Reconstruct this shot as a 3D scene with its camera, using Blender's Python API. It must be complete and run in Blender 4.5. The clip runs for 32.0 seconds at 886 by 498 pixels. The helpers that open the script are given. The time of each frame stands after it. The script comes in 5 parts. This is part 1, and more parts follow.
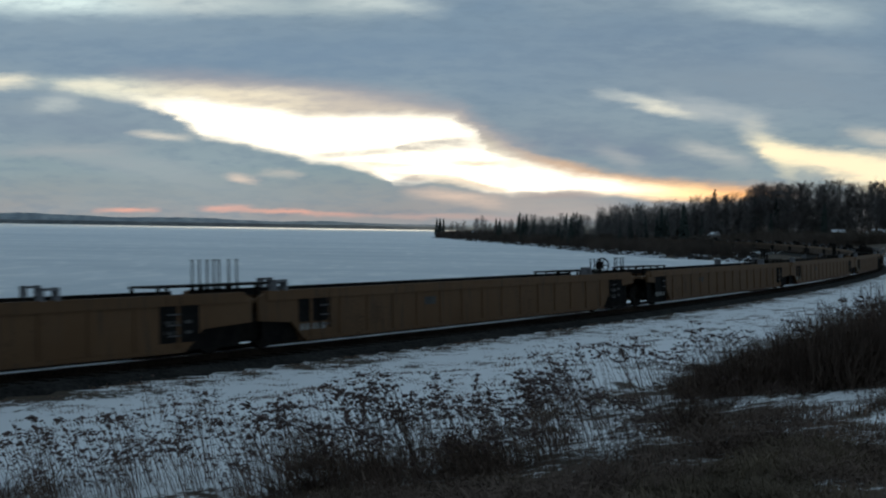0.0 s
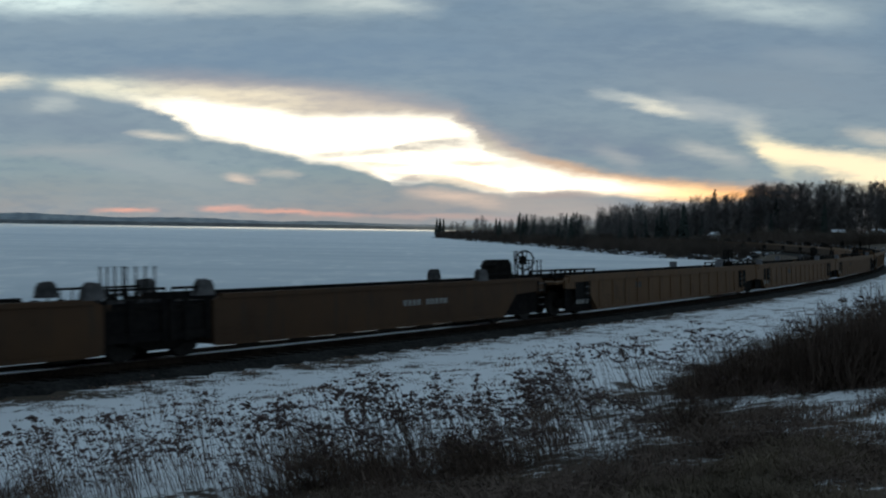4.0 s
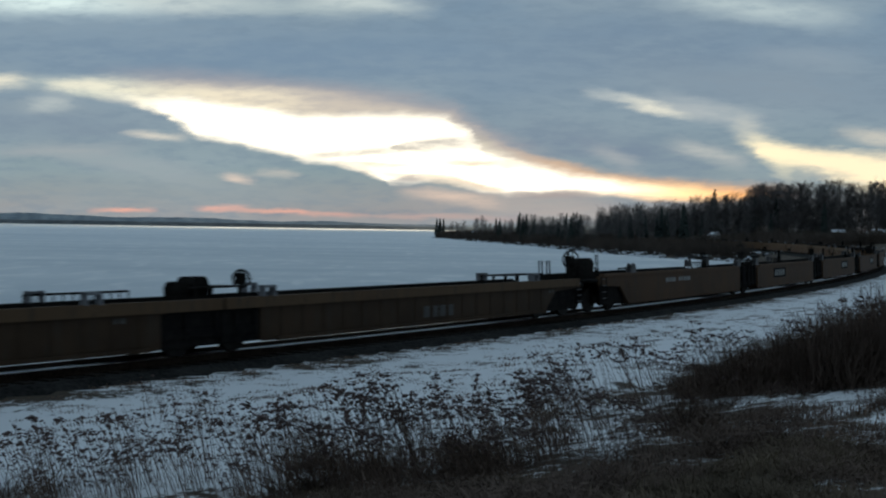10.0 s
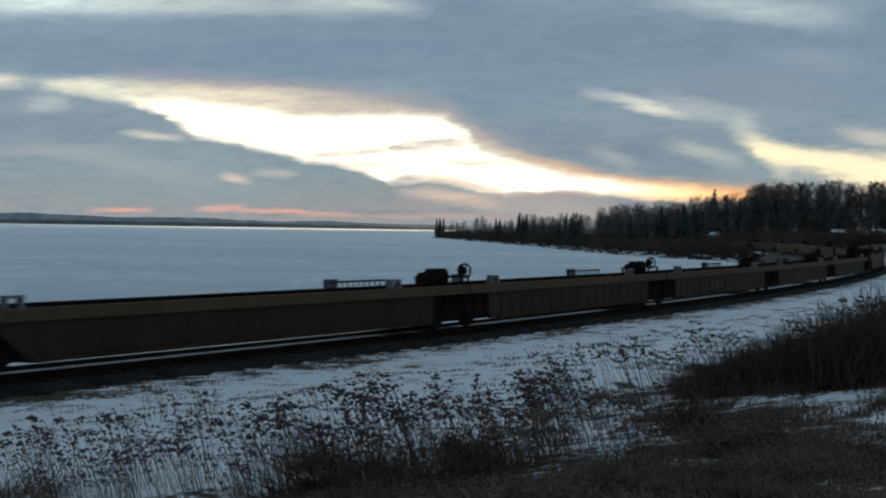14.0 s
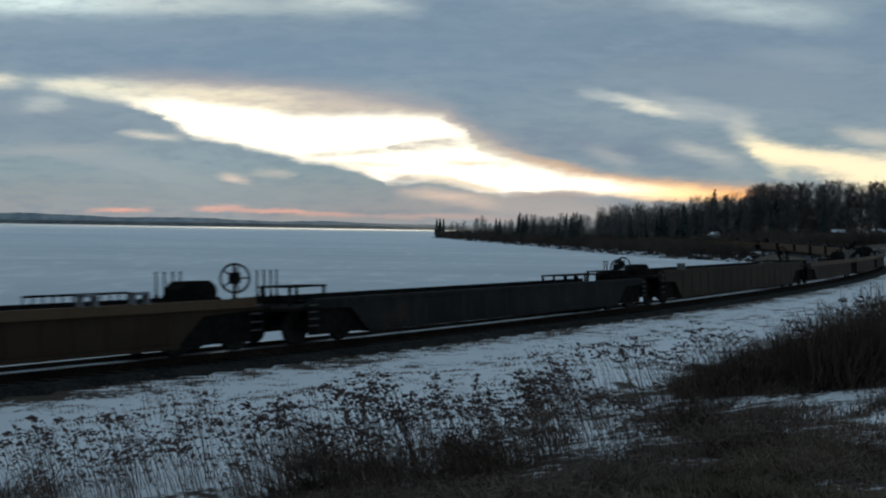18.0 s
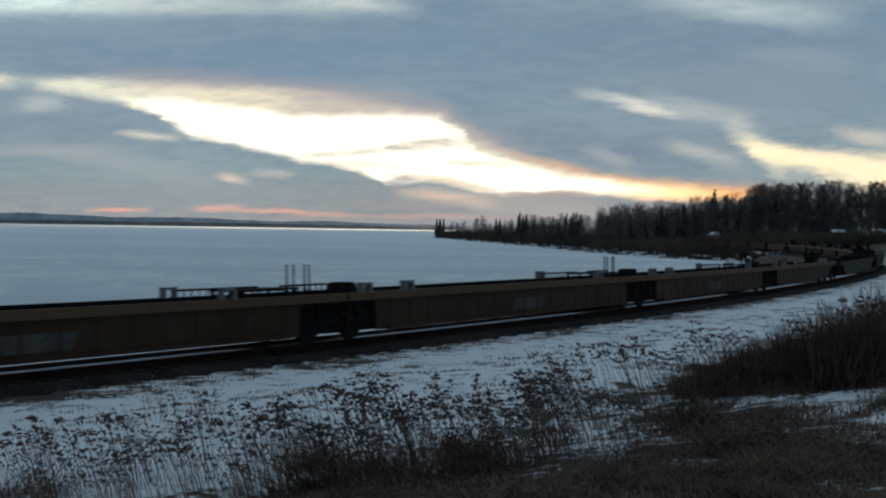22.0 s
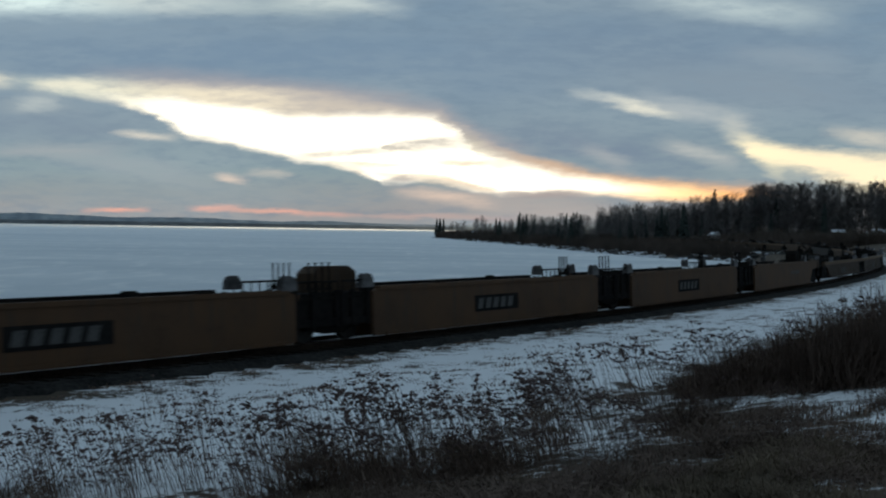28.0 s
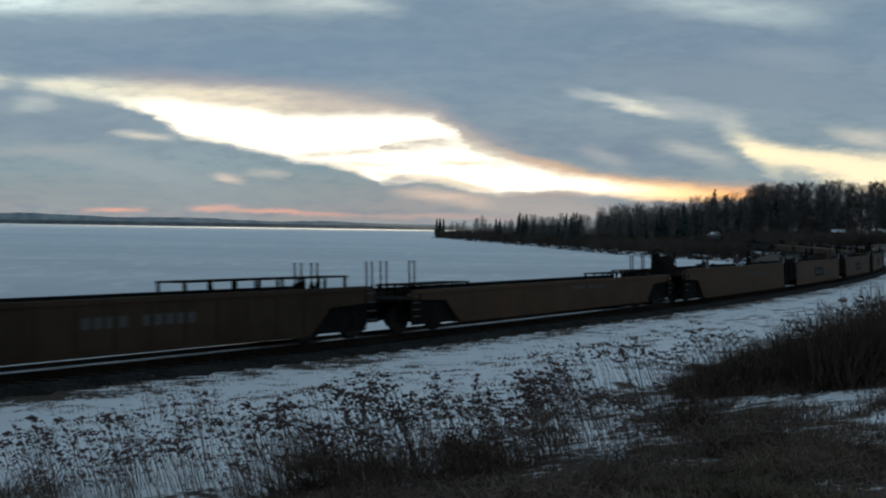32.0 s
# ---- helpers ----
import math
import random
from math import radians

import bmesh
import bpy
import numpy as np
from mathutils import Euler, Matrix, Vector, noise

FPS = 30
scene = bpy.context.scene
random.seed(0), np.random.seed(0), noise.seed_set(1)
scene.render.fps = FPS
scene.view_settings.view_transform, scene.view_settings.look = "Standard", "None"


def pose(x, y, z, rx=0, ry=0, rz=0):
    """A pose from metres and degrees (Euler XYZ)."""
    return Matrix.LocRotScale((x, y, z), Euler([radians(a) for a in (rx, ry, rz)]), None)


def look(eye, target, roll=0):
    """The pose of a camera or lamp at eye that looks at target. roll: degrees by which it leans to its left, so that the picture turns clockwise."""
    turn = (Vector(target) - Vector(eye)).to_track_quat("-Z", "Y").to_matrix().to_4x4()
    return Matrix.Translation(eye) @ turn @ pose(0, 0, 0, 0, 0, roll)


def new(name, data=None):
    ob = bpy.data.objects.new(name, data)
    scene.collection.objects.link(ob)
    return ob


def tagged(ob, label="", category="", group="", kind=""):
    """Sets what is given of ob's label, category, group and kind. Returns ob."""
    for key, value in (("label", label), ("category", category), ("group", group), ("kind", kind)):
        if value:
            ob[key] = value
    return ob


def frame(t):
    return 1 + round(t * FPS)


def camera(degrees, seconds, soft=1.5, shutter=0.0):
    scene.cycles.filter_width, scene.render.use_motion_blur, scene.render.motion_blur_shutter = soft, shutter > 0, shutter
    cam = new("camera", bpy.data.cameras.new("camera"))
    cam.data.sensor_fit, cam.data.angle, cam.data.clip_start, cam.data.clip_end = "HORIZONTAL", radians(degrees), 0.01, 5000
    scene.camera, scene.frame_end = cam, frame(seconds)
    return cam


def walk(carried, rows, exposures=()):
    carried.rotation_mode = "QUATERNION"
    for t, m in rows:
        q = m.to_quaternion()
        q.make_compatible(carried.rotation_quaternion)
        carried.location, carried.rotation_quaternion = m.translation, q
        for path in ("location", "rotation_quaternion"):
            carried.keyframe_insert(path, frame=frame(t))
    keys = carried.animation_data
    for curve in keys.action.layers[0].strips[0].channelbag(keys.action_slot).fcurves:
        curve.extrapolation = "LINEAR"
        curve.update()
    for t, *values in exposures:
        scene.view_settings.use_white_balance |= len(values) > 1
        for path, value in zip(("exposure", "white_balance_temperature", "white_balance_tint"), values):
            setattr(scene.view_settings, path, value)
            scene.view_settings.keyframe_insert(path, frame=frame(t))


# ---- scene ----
# Dusk over a frozen lake: a train of empty well cars rounds the bay.
# World: x to the right of the view, y away from the camera, z up; z = 0 is the top of the rails.
EYE = 2.98
SECONDS = 32.0
cam = camera(42.79, SECONDS, soft=2.1, shutter=0.3)
CAM_POSE = look((0, 0, EYE), (0, 1, EYE - 0.01792), roll=0.919)
walk(cam, [(0.0, CAM_POSE), (SECONDS, CAM_POSE)], exposures=[(0.0, 0.0), (SECONDS, 0.0)])

# ---------------------------------------------------------------- node helpers


def material(name):
    m = bpy.data.materials.new(name)
    m.use_nodes = True
    m.node_tree.nodes.clear()
    return m, m.node_tree


def node(tree, kind, inputs=None):
    n = tree.nodes.new(kind)
    for key, value in (inputs or {}).items():
        if isinstance(value, bpy.types.NodeSocket):
            tree.links.new(value, n.inputs[key])
        else:
            n.inputs[key].default_value = value
    return n


def calc(tree, op, a, b=0.0, c=0.0, clamp=False):
    n = tree.nodes.new("ShaderNodeMath")
    n.operation, n.use_clamp = op, clamp
    for k, value in enumerate((a, b, c)):
        if isinstance(value, bpy.types.NodeSocket):
            tree.links.new(value, n.inputs[k])
        else:
            n.inputs[k].default_value = value
    return n.outputs[0]


def vec(tree, op, a, b=(0, 0, 0), scale=None):
    n = tree.nodes.new("ShaderNodeVectorMath")
    n.operation = op
    for k, value in enumerate((a, b)):
        if isinstance(value, bpy.types.NodeSocket):
            tree.links.new(value, n.inputs[k])
        else:
            n.inputs[k].default_value = value
    if scale is not None:
        if isinstance(scale, bpy.types.NodeSocket):
            tree.links.new(scale, n.inputs["Scale"])
        else:
            n.inputs["Scale"].default_value = scale
    return n.outputs["Value"] if op in ("DOT_PRODUCT", "LENGTH", "DISTANCE") else n.outputs["Vector"]


def mix(tree, factor, a, b):
    n = tree.nodes.new("ShaderNodeMix")
    n.data_type = "RGBA"
    for key, value in ((0, factor), (6, a), (7, b)):
        if isinstance(value, bpy.types.NodeSocket):
            tree.links.new(value, n.inputs[key])
        else:
            n.inputs[key].default_value = (*value, 1) if key > 0 else value
    return n.outputs[2]


def smooth(tree, value, low, high, to_low=0.0, to_high=1.0):
    n = node(tree, "ShaderNodeMapRange", {"Value": value, "From Min": low, "From Max": high, "To Min": to_low, "To Max": to_high})
    n.interpolation_type = "SMOOTHSTEP"
    return n.outputs[0]


def noise_of(tree, vector, scale, detail=4.0, rough=0.55, distortion=0.0):
    return node(tree, "ShaderNodeTexNoise", {"Vector": vector, "Scale": scale, "Detail": detail, "Roughness": rough,
                                              "Distortion": distortion}).outputs["Fac"]


# ---------------------------------------------------------------- sky light
world = bpy.data.worlds.new("dusk")
scene.world = world
world.use_nodes = True
wt = world.node_tree
wt.nodes.clear()
sky_node = node(wt, "ShaderNodeTexSky")
sky_node.sky_type, sky_node.sun_disc = "NISHITA", False
sky_node.sun_elevation, sky_node.sun_rotation = math.radians(1.5), math.radians(10.0)
back = node(wt, "ShaderNodeBackground", {"Color": sky_node.outputs[0], "Strength": 0.08})
node(wt, "ShaderNodeOutputWorld", {"Surface": back.outputs[0]})

CLOUD_HEIGHT, CLOUD_REACH = 250.0, 4850.0
sky_axes = CAM_POSE.to_3x3()


def sky_material():
    m, tr = material("cloud_deck")
    place = node(tr, "ShaderNodeTexCoord").outputs["Object"]
    ahead = vec(tr, "DOT_PRODUCT", place, tuple(-sky_axes.col[2]))
    aside = vec(tr, "DOT_PRODUCT", place, tuple(sky_axes.col[0]))
    above = vec(tr, "DOT_PRODUCT", place, tuple(sky_axes.col[1]))
    length = vec(tr, "LENGTH", place)
    depth = calc(tr, "MAXIMUM", ahead, calc(tr, "MULTIPLY", length, 0.12))
    # directions as tangents, in thousandths of a turn-free picture plane
    u = calc(tr, "MULTIPLY_ADD", calc(tr, "DIVIDE", aside, depth), 2.0, 0.784)
    v = calc(tr, "MULTIPLY_ADD", calc(tr, "DIVIDE", above, depth), -2.0, 0.441)
    flat = node(tr, "ShaderNodeCombineXYZ", {0: u, 1: v, 2: 0.0}).outputs[0]
    # streaky warp, drawn out along the wind
    lean = node(tr, "ShaderNodeMapping", {"Vector": flat, "Rotation": (0, 0, math.radians(-9)), "Scale": (3.2, 13.0, 1.0)}).outputs[0]
    warp = node(tr, "ShaderNodeTexNoise", {"Vector": lean, "Scale": 1.6, "Detail": 5.0, "Roughness": 0.6}).outputs["Color"]
    fine = node(tr, "ShaderNodeTexNoise", {"Vector": lean, "Scale": 5.0, "Detail": 6.0, "Roughness": 0.62}).outputs["Fac"]
    shred = node(tr, "ShaderNodeTexNoise", {"Vector": lean, "Scale": 7.5, "Detail": 5.0, "Roughness": 0.65}).outputs["Color"]
    wobble = vec(tr, "MULTIPLY", vec(tr, "SUBTRACT", warp, (0.5, 0.5, 0.5)), (0.085, 0.034, 0.0))
    wobble2 = vec(tr, "MULTIPLY", vec(tr, "SUBTRACT", shred, (0.5, 0.5, 0.5)), (0.035, 0.008, 0.0))
    p = vec(tr, "ADD", vec(tr, "ADD", flat, wobble), wobble2)
    ragged = calc(tr, "MULTIPLY", calc(tr, "SUBTRACT", fine, 0.5), 1.0)
    soft_noise = noise_of(tr, lean, 0.9, 5.0, 0.55)

    # base of the deck: pinkish low down, teal grey above it, slate blue overhead
    low = smooth(tr, v, 0.385, 0.290)
    base = mix(tr, low, (0.335, 0.318, 0.315), (0.255, 0.338, 0.362))
    base = mix(tr, smooth(tr, v, 0.33, 0.17), base, (0.225, 0.307, 0.380))
    base = mix(tr, smooth(tr, v, 0.20, 0.06), base, (0.192, 0.284, 0.378))
    tone = smooth(tr, soft_noise, 0.28, 0.74)
    base = mix(tr, calc(tr, "MULTIPLY", tone, 0.55), base, (0.315, 0.395, 0.435))
    tone2 = smooth(tr, fine, 0.42, 0.66)
    base = mix(tr, calc(tr, "MULTIPLY", tone2, 0.34), base, (0.158, 0.232, 0.312))
    out = base
    patchy = smooth(tr, fine, 0.30, 0.62, 0.55, 1.0)

    def streak(x0, y0, x1, y1, w0, w1, colour, amount, edge=0.8, spindle=True):
        """A band of light or cloud from one direction to another, w0 to w1 half wide, all in thousandths."""
        nonlocal out
        drift = 0.095
        a = ((x0 - drift * (405 - y0)) / 1000, y0 / 1000, 0)
        b = ((x1 - drift * (405 - y1)) / 1000, y1 / 1000, 0)
        along = (b[0] - a[0], b[1] - a[1], 0)
        size = along[0] ** 2 + along[1] ** 2
        rel = vec(tr, "SUBTRACT", p, a)
        h = calc(tr, "DIVIDE", vec(tr, "DOT_PRODUCT", rel, along), size, clamp=True)
        off = vec(tr, "LENGTH", vec(tr, "SUBTRACT", rel, vec(tr, "SCALE", along, scale=h)))
        wide = calc(tr, "MULTIPLY_ADD", h, (w1 - w0) / 1000, w0 / 1000)
        d = calc(tr, "ADD", calc(tr, "DIVIDE", off, wide), ragged)
        mask = calc(tr, "MULTIPLY", smooth(tr, d, 1.0 + edge, 1.0 - edge), amount)
        if spindle:
            t = calc(tr, "MULTIPLY_ADD", h, 2.0, -1.0)
            mask = calc(tr, "MULTIPLY", mask, calc(tr, "MULTIPLY_ADD", calc(tr, "MULTIPLY", t, t), -0.85, 1.0))
        if edge > 0.85:
            mask = calc(tr, "MULTIPLY", mask, patchy)
        out = mix(tr, mask, out, colour)

    cream, white, gold, pale = (1.0, 0.93, 0.72), (1.75, 1.62, 1.32), (1.7, 1.12, 0.55), (0.62, 0.70, 0.68)
    # broad darker and lighter belts of the deck
    streak(-60, 95, 1050, 112, 44, 50, (0.186, 0.276, 0.382), 0.7, 0.98)
    streak(840, 70, 1640, 110, 60, 70, (0.180, 0.258, 0.350), 0.75, 0.98)
    streak(820, 235, 1330, 292, 34, 30, (0.195, 0.255, 0.335), 0.8, 0.98)
    streak(-60, 205, 300, 240, 26, 30, (0.225, 0.29, 0.36), 0.7, 0.98)
    streak(-60, 335, 760, 348, 26, 18, (0.29, 0.345, 0.365), 0.6, 0.98)
    streak(1120, 135, 1620, 172, 30, 36, (0.265, 0.33, 0.385), 0.6, 0.98)
    streak(-60, 40, 420, 44, 22, 22, (0.28, 0.37, 0.44), 0.5, 0.98)
    # pale breaks high up
    streak(-160, -8, 330, 10, 26, 18, (0.78, 0.93, 0.90), 1.0, 0.95)
    streak(180, 4, 520, 4, 18, 16, pale, 0.85, 0.95)
    streak(380, 12, 740, 16, 14, 13, (0.46, 0.55, 0.56), 0.8, 0.95)
    streak(560, -4, 790, 16, 14, 12, pale, 0.8, 0.95)
    streak(1190, -12, 1540, 34, 20, 22, (0.52, 0.62, 0.63), 0.85, 0.95)
    streak(1330, 95, 1568, 110, 14, 22, (0.33, 0.40, 0.45), 0.5, 0.95)
    # the gap: a warm veil under the upper deck, then the clear bright sky, both with a crisp lower edge
    pu = node(tr, "ShaderNodeSeparateXYZ", {0: p})
    px, py = pu.outputs[0], pu.outputs[1]

    def edge_line(*pts):
        """The height of an edge across the sky, through the given directions."""
        total = pts[0][1] / 1000
        for (xa, ya), (xb, yb) in zip(pts, pts[1:]):
            n = node(tr, "ShaderNodeMapRange", {"Value": px, "From Min": xa / 1000, "From Max": xb / 1000, "To Min": 0.0, "To Max": (yb - ya) / 1000})
            total = calc(tr, "ADD", total, n.outputs[0])
        return total

    low_edge = edge_line((-100, 160), (60, 157), (140, 172), (225, 180), (265, 195), (300, 216), (345, 240), (420, 251), (480, 268), (540, 283), (600, 289), (650, 302),
                         (680, 319), (770, 316), (850, 337), (905, 345), (960, 339), (1060, 345), (1400, 352))
    veil_edge = edge_line((-100, 136), (100, 141), (300, 150), (450, 156), (600, 170), (700, 188), (800, 206), (860, 249), (950, 283), (1050, 309), (1300, 334))
    core_edge = edge_line((-100, 168), (200, 170), (300, 178), (400, 196), (520, 204), (700, 207), (790, 214), (830, 236), (850, 266), (900, 286), (1000, 311), (1100, 323), (1300, 339))
    below = smooth(tr, calc(tr, "SUBTRACT", low_edge, py), -0.010, 0.012)
    veil = calc(tr, "MULTIPLY", below, smooth(tr, calc(tr, "SUBTRACT", py, veil_edge), -0.016, 0.016))
    core = calc(tr, "MULTIPLY", below, smooth(tr, calc(tr, "SUBTRACT", py, core_edge), -0.014, 0.014))
    veil = calc(tr, "MULTIPLY", calc(tr, "MULTIPLY", veil, smooth(tr, fine, 0.34, 0.60, 0.60, 1.0)), smooth(tr, px, -0.05, 0.24, 0.15, 0.95))
    # a rosy fringe where the upper deck thins out towards the gap
    rim = calc(tr, "MULTIPLY", below, smooth(tr, calc(tr, "SUBTRACT", py, veil_edge), -0.040, 0.004))
    rim = calc(tr, "MULTIPLY", calc(tr, "MULTIPLY", rim, 0.62), calc(tr, "MULTIPLY", smooth(tr, px, 0.12, 0.34), smooth(tr, px, 1.02, 0.86)))
    ember = calc(tr, "MULTIPLY", below, smooth(tr, calc(tr, "SUBTRACT", py, veil_edge), -0.012, 0.004))
    ember = calc(tr, "MULTIPLY", calc(tr, "MULTIPLY", ember, 0.65), calc(tr, "MULTIPLY", smooth(tr, px, 0.84, 1.0), smooth(tr, px, 1.38, 1.28)))
    core = calc(tr, "MULTIPLY", core, smooth(tr, px, 0.15, 0.36))
    reach = smooth(tr, px, 1.42, 1.30)
    warm = mix(tr, smooth(tr, px, 0.05, 0.40), (0.84, 0.88, 0.72), (0.92, 0.82, 0.62))
    warm = mix(tr, smooth(tr, px, 0.42, 0.62), warm, (0.64, 0.57, 0.48))
    warm = mix(tr, smooth(tr, px, 0.85, 1.2), warm, (0.80, 0.50, 0.30))
    bright = mix(tr, smooth(tr, px, 0.98, 1.24), white, gold)
    bright = mix(tr, smooth(tr, px, 1.20, 1.33), bright, (1.5, 0.66, 0.18))
    out = mix(tr, rim, out, (0.47, 0.41, 0.40))
    out = mix(tr, ember, out, (0.78, 0.44, 0.22))
    out = mix(tr, calc(tr, "MULTIPLY", veil, reach), out, warm)
    out = mix(tr, calc(tr, "MULTIPLY", core, reach), out, bright)
    streak(720, 354, 1090, 362, 13, 13, (0.46, 0.41, 0.38), 0.75, 0.95)
    streak(860, 374, 1120, 378, 10, 12, (0.50, 0.43, 0.39), 0.65, 0.95)
    streak(745, 302, 905, 340, 4, 6, (0.86, 0.62, 0.42), 0.75, 0.95)
    streak(640, 300, 800, 318, 4, 5, (0.92, 0.72, 0.50), 0.6, 0.95)
    streak(690, 268, 860, 275, 8, 10, (1.3, 1.12, 0.78), 0.5, 0.95)
    # cloud wisps that cross the gap
    streak(535, 277, 720, 264, 6, 8, (0.56, 0.52, 0.45), 0.95, 0.9)
    streak(600, 290, 760, 296, 4, 6, (0.80, 0.70, 0.52), 0.8, 0.95)
    streak(705, 262, 862, 248, 4, 12, (0.46, 0.43, 0.39), 0.9, 0.9, False)
    streak(780, 282, 940, 296, 5, 6, (0.75, 0.62, 0.46), 0.8, 0.95)
    streak(760, 318, 900, 338, 5, 6, (0.70, 0.58, 0.44), 0.7, 0.95)
    streak(690, 318, 770, 312, 4, 5, (0.45, 0.42, 0.40), 0.8)
    streak(905, 345, 1060, 348, 5, 7, (0.42, 0.36, 0.34), 0.85)
    streak(-40, 146, 60, 143, 10, 9, cream, 0.8, 0.95)
    streak(90, 150, 230, 158, 8, 9, cream, 0.7, 0.95)
    streak(-20, 186, 200, 194, 14, 12, (0.30, 0.37, 0.41), 0.6, 0.95)
    # lesser lights
    streak(50, 182, 150, 184, 13, 13, (0.55, 0.60, 0.58), 0.7, 0.95)
    streak(225, 236, 350, 246, 5, 7, (0.84, 0.77, 0.64), 0.7, 0.95)
    streak(395, 313, 460, 318, 5, 6, (0.88, 0.70, 0.56), 0.75, 0.95)
    streak(455, 304, 530, 309, 5, 6, (0.66, 0.60, 0.52), 0.6, 0.95)
    streak(60, 258, 420, 330, 14, 18, (0.36, 0.41, 0.43), 0.7, 0.95)
    streak(-40, 262, 260, 268, 9, 9, (0.40, 0.43, 0.44), 0.6, 0.95)
    streak(700, 334, 900, 362, 9, 9, (0.78, 0.60, 0.48), 0.8, 0.95)
    streak(150, 372, 290, 372, 3.5, 3.5, (0.90, 0.45, 0.34), 0.85, 0.95)
    streak(350, 372, 440, 371, 4, 5, (0.85, 0.47, 0.38), 0.8, 0.95)
    streak(370, 373, 640, 377, 3.5, 4, (0.88, 0.45, 0.34), 0.8, 0.95)
    streak(600, 380, 960, 388, 4, 5, (0.62, 0.42, 0.36), 0.6, 0.95)
    streak(1050, 166, 1180, 186, 8, 10, (0.62, 0.65, 0.61), 0.75, 0.95)
    streak(1115, 181, 1235, 202, 7, 8, (0.92, 0.88, 0.72), 0.85, 0.95)
    streak(1170, 178, 1360, 216, 14, 18, (0.50, 0.54, 0.54), 0.75, 0.95)
    streak(1300, 205, 1370, 270, 14, 20, (0.60, 0.61, 0.55), 0.75, 0.95)
    streak(1325, 246, 1420, 302, 13, 25, (1.0, 0.9, 0.62), 0.9, 0.85)
    streak(1350, 270, 1660, 322, 11, 37, (1.18, 1.0, 0.66), 0.95, 0.7, False)
    streak(1190, 252, 1330, 294, 12, 15, (0.56, 0.57, 0.53), 0.75, 0.95)
    streak(1050, 262, 1140, 296, 12, 13, (0.44, 0.46, 0.46), 0.7, 0.95)
    streak(1500, 232, 1640, 252, 11, 14, (0.66, 0.63, 0.54), 0.8, 0.95)
    streak(840, 250, 900, 272, 8, 8, (0.80, 0.72, 0.56), 0.7, 0.95)
    # the eastern sky, away from the sunset, is a little dimmer
    dusk = smooth(tr, calc(tr, "DIVIDE", ahead, length), -0.25, 0.85, 0.68, 1.0)
    glow = node(tr, "ShaderNodeEmission", {"Color": vec(tr, "SCALE", out, scale=dusk), "Strength": 1.0})
    node(tr, "ShaderNodeOutputMaterial", {"Surface": glow.outputs[0]})
    m.cycles.emission_sampling = "NONE"
    return m


def cloud_deck():
    """One sheet of cloud that bends down to the horizon all round."""
    rings, spokes = 60, 96
    verts, faces = [(0, 0, CLOUD_HEIGHT - EYE)], []
    for i in range(1, rings + 1):
        r = CLOUD_REACH * (1 - (1 - i / rings) ** 1.6)
        z = (CLOUD_HEIGHT - EYE) * (1 - (r / CLOUD_REACH) ** 8) - 6 * (r / CLOUD_REACH) ** 8
        for k in range(spokes):
            a = 2 * math.pi * k / spokes
            verts.append((r * math.cos(a), r * math.sin(a), z))
    for k in range(spokes):
        faces.append((0, 1 + (k + 1) % spokes, 1 + k))
        for i in range(rings - 1):
            p0, p1 = 1 + i * spokes, 1 + (i + 1) * spokes
            faces.append((p0 + k, p0 + (k + 1) % spokes, p1 + (k + 1) % spokes, p1 + k))
    me = bpy.data.meshes.new("cloud_deck")
    me.from_pydata(verts, [], faces)
    me.polygons.foreach_set("use_smooth", [True] * len(me.polygons))
    me.materials.append(sky_material())
    ob = new("sky_backdrop", me)
    ob.location = (0, 0, EYE)
    return tagged(ob, "broken slate blue evening clouds with a glowing gap", "sky", kind="structure")


cloud = cloud_deck()

# ---------------------------------------------------------------- the curve of the track
BEND_X, BEND_Y, BEND_R = -292.13, 239.68, 356.50      # centre line of the track
NEAR_R = 357.91
SPEED = 14.2018                                        # along the near side of the cars
START_TURN = 0.63036
CANT = 0.042                                           # the outer, near rail lies higher than the inner one
STRAIGHT_TURN = START_TURN + 372.0 / NEAR_R            # beyond this the line runs straight into the woods


def bulge(turn):
    """The bend opens a little on its far arm."""
    return 1.5 * math.exp(-(((turn - START_TURN) * NEAR_R - 212.0) / 42.0) ** 2)


def rail_point(turn, off=0.0):
    """A point of the line at that heading; off metres to the camera's side."""
    r = BEND_R + off + bulge(turn)
    if turn > STRAIGHT_TURN:
        more = (turn - STRAIGHT_TURN) * BEND_R
        c, s = math.cos(STRAIGHT_TURN), math.sin(STRAIGHT_TURN)
        return Vector((BEND_X + r * s + more * c, BEND_Y - r * c + more * s, 0)), STRAIGHT_TURN
    return Vector((BEND_X + r * math.sin(turn), BEND_Y - r * math.cos(turn), 0)), turn


def turn_at(u, t):
    """Heading of the line where a place of the train, u metres from its mark, is at t seconds."""
    return START_TURN + (u + SPEED * t) / NEAR_R


# ---------------------------------------------------------------- materials
def surface(name, build):
    m, tr = material(name)
    bsdf = node(tr, "ShaderNodeBsdfPrincipled")
    bsdf.inputs["Specular IOR Level"].default_value = 0.3
    build(tr, bsdf)
    node(tr, "ShaderNodeOutputMaterial", {"Surface": bsdf.outputs[0]})
    return m


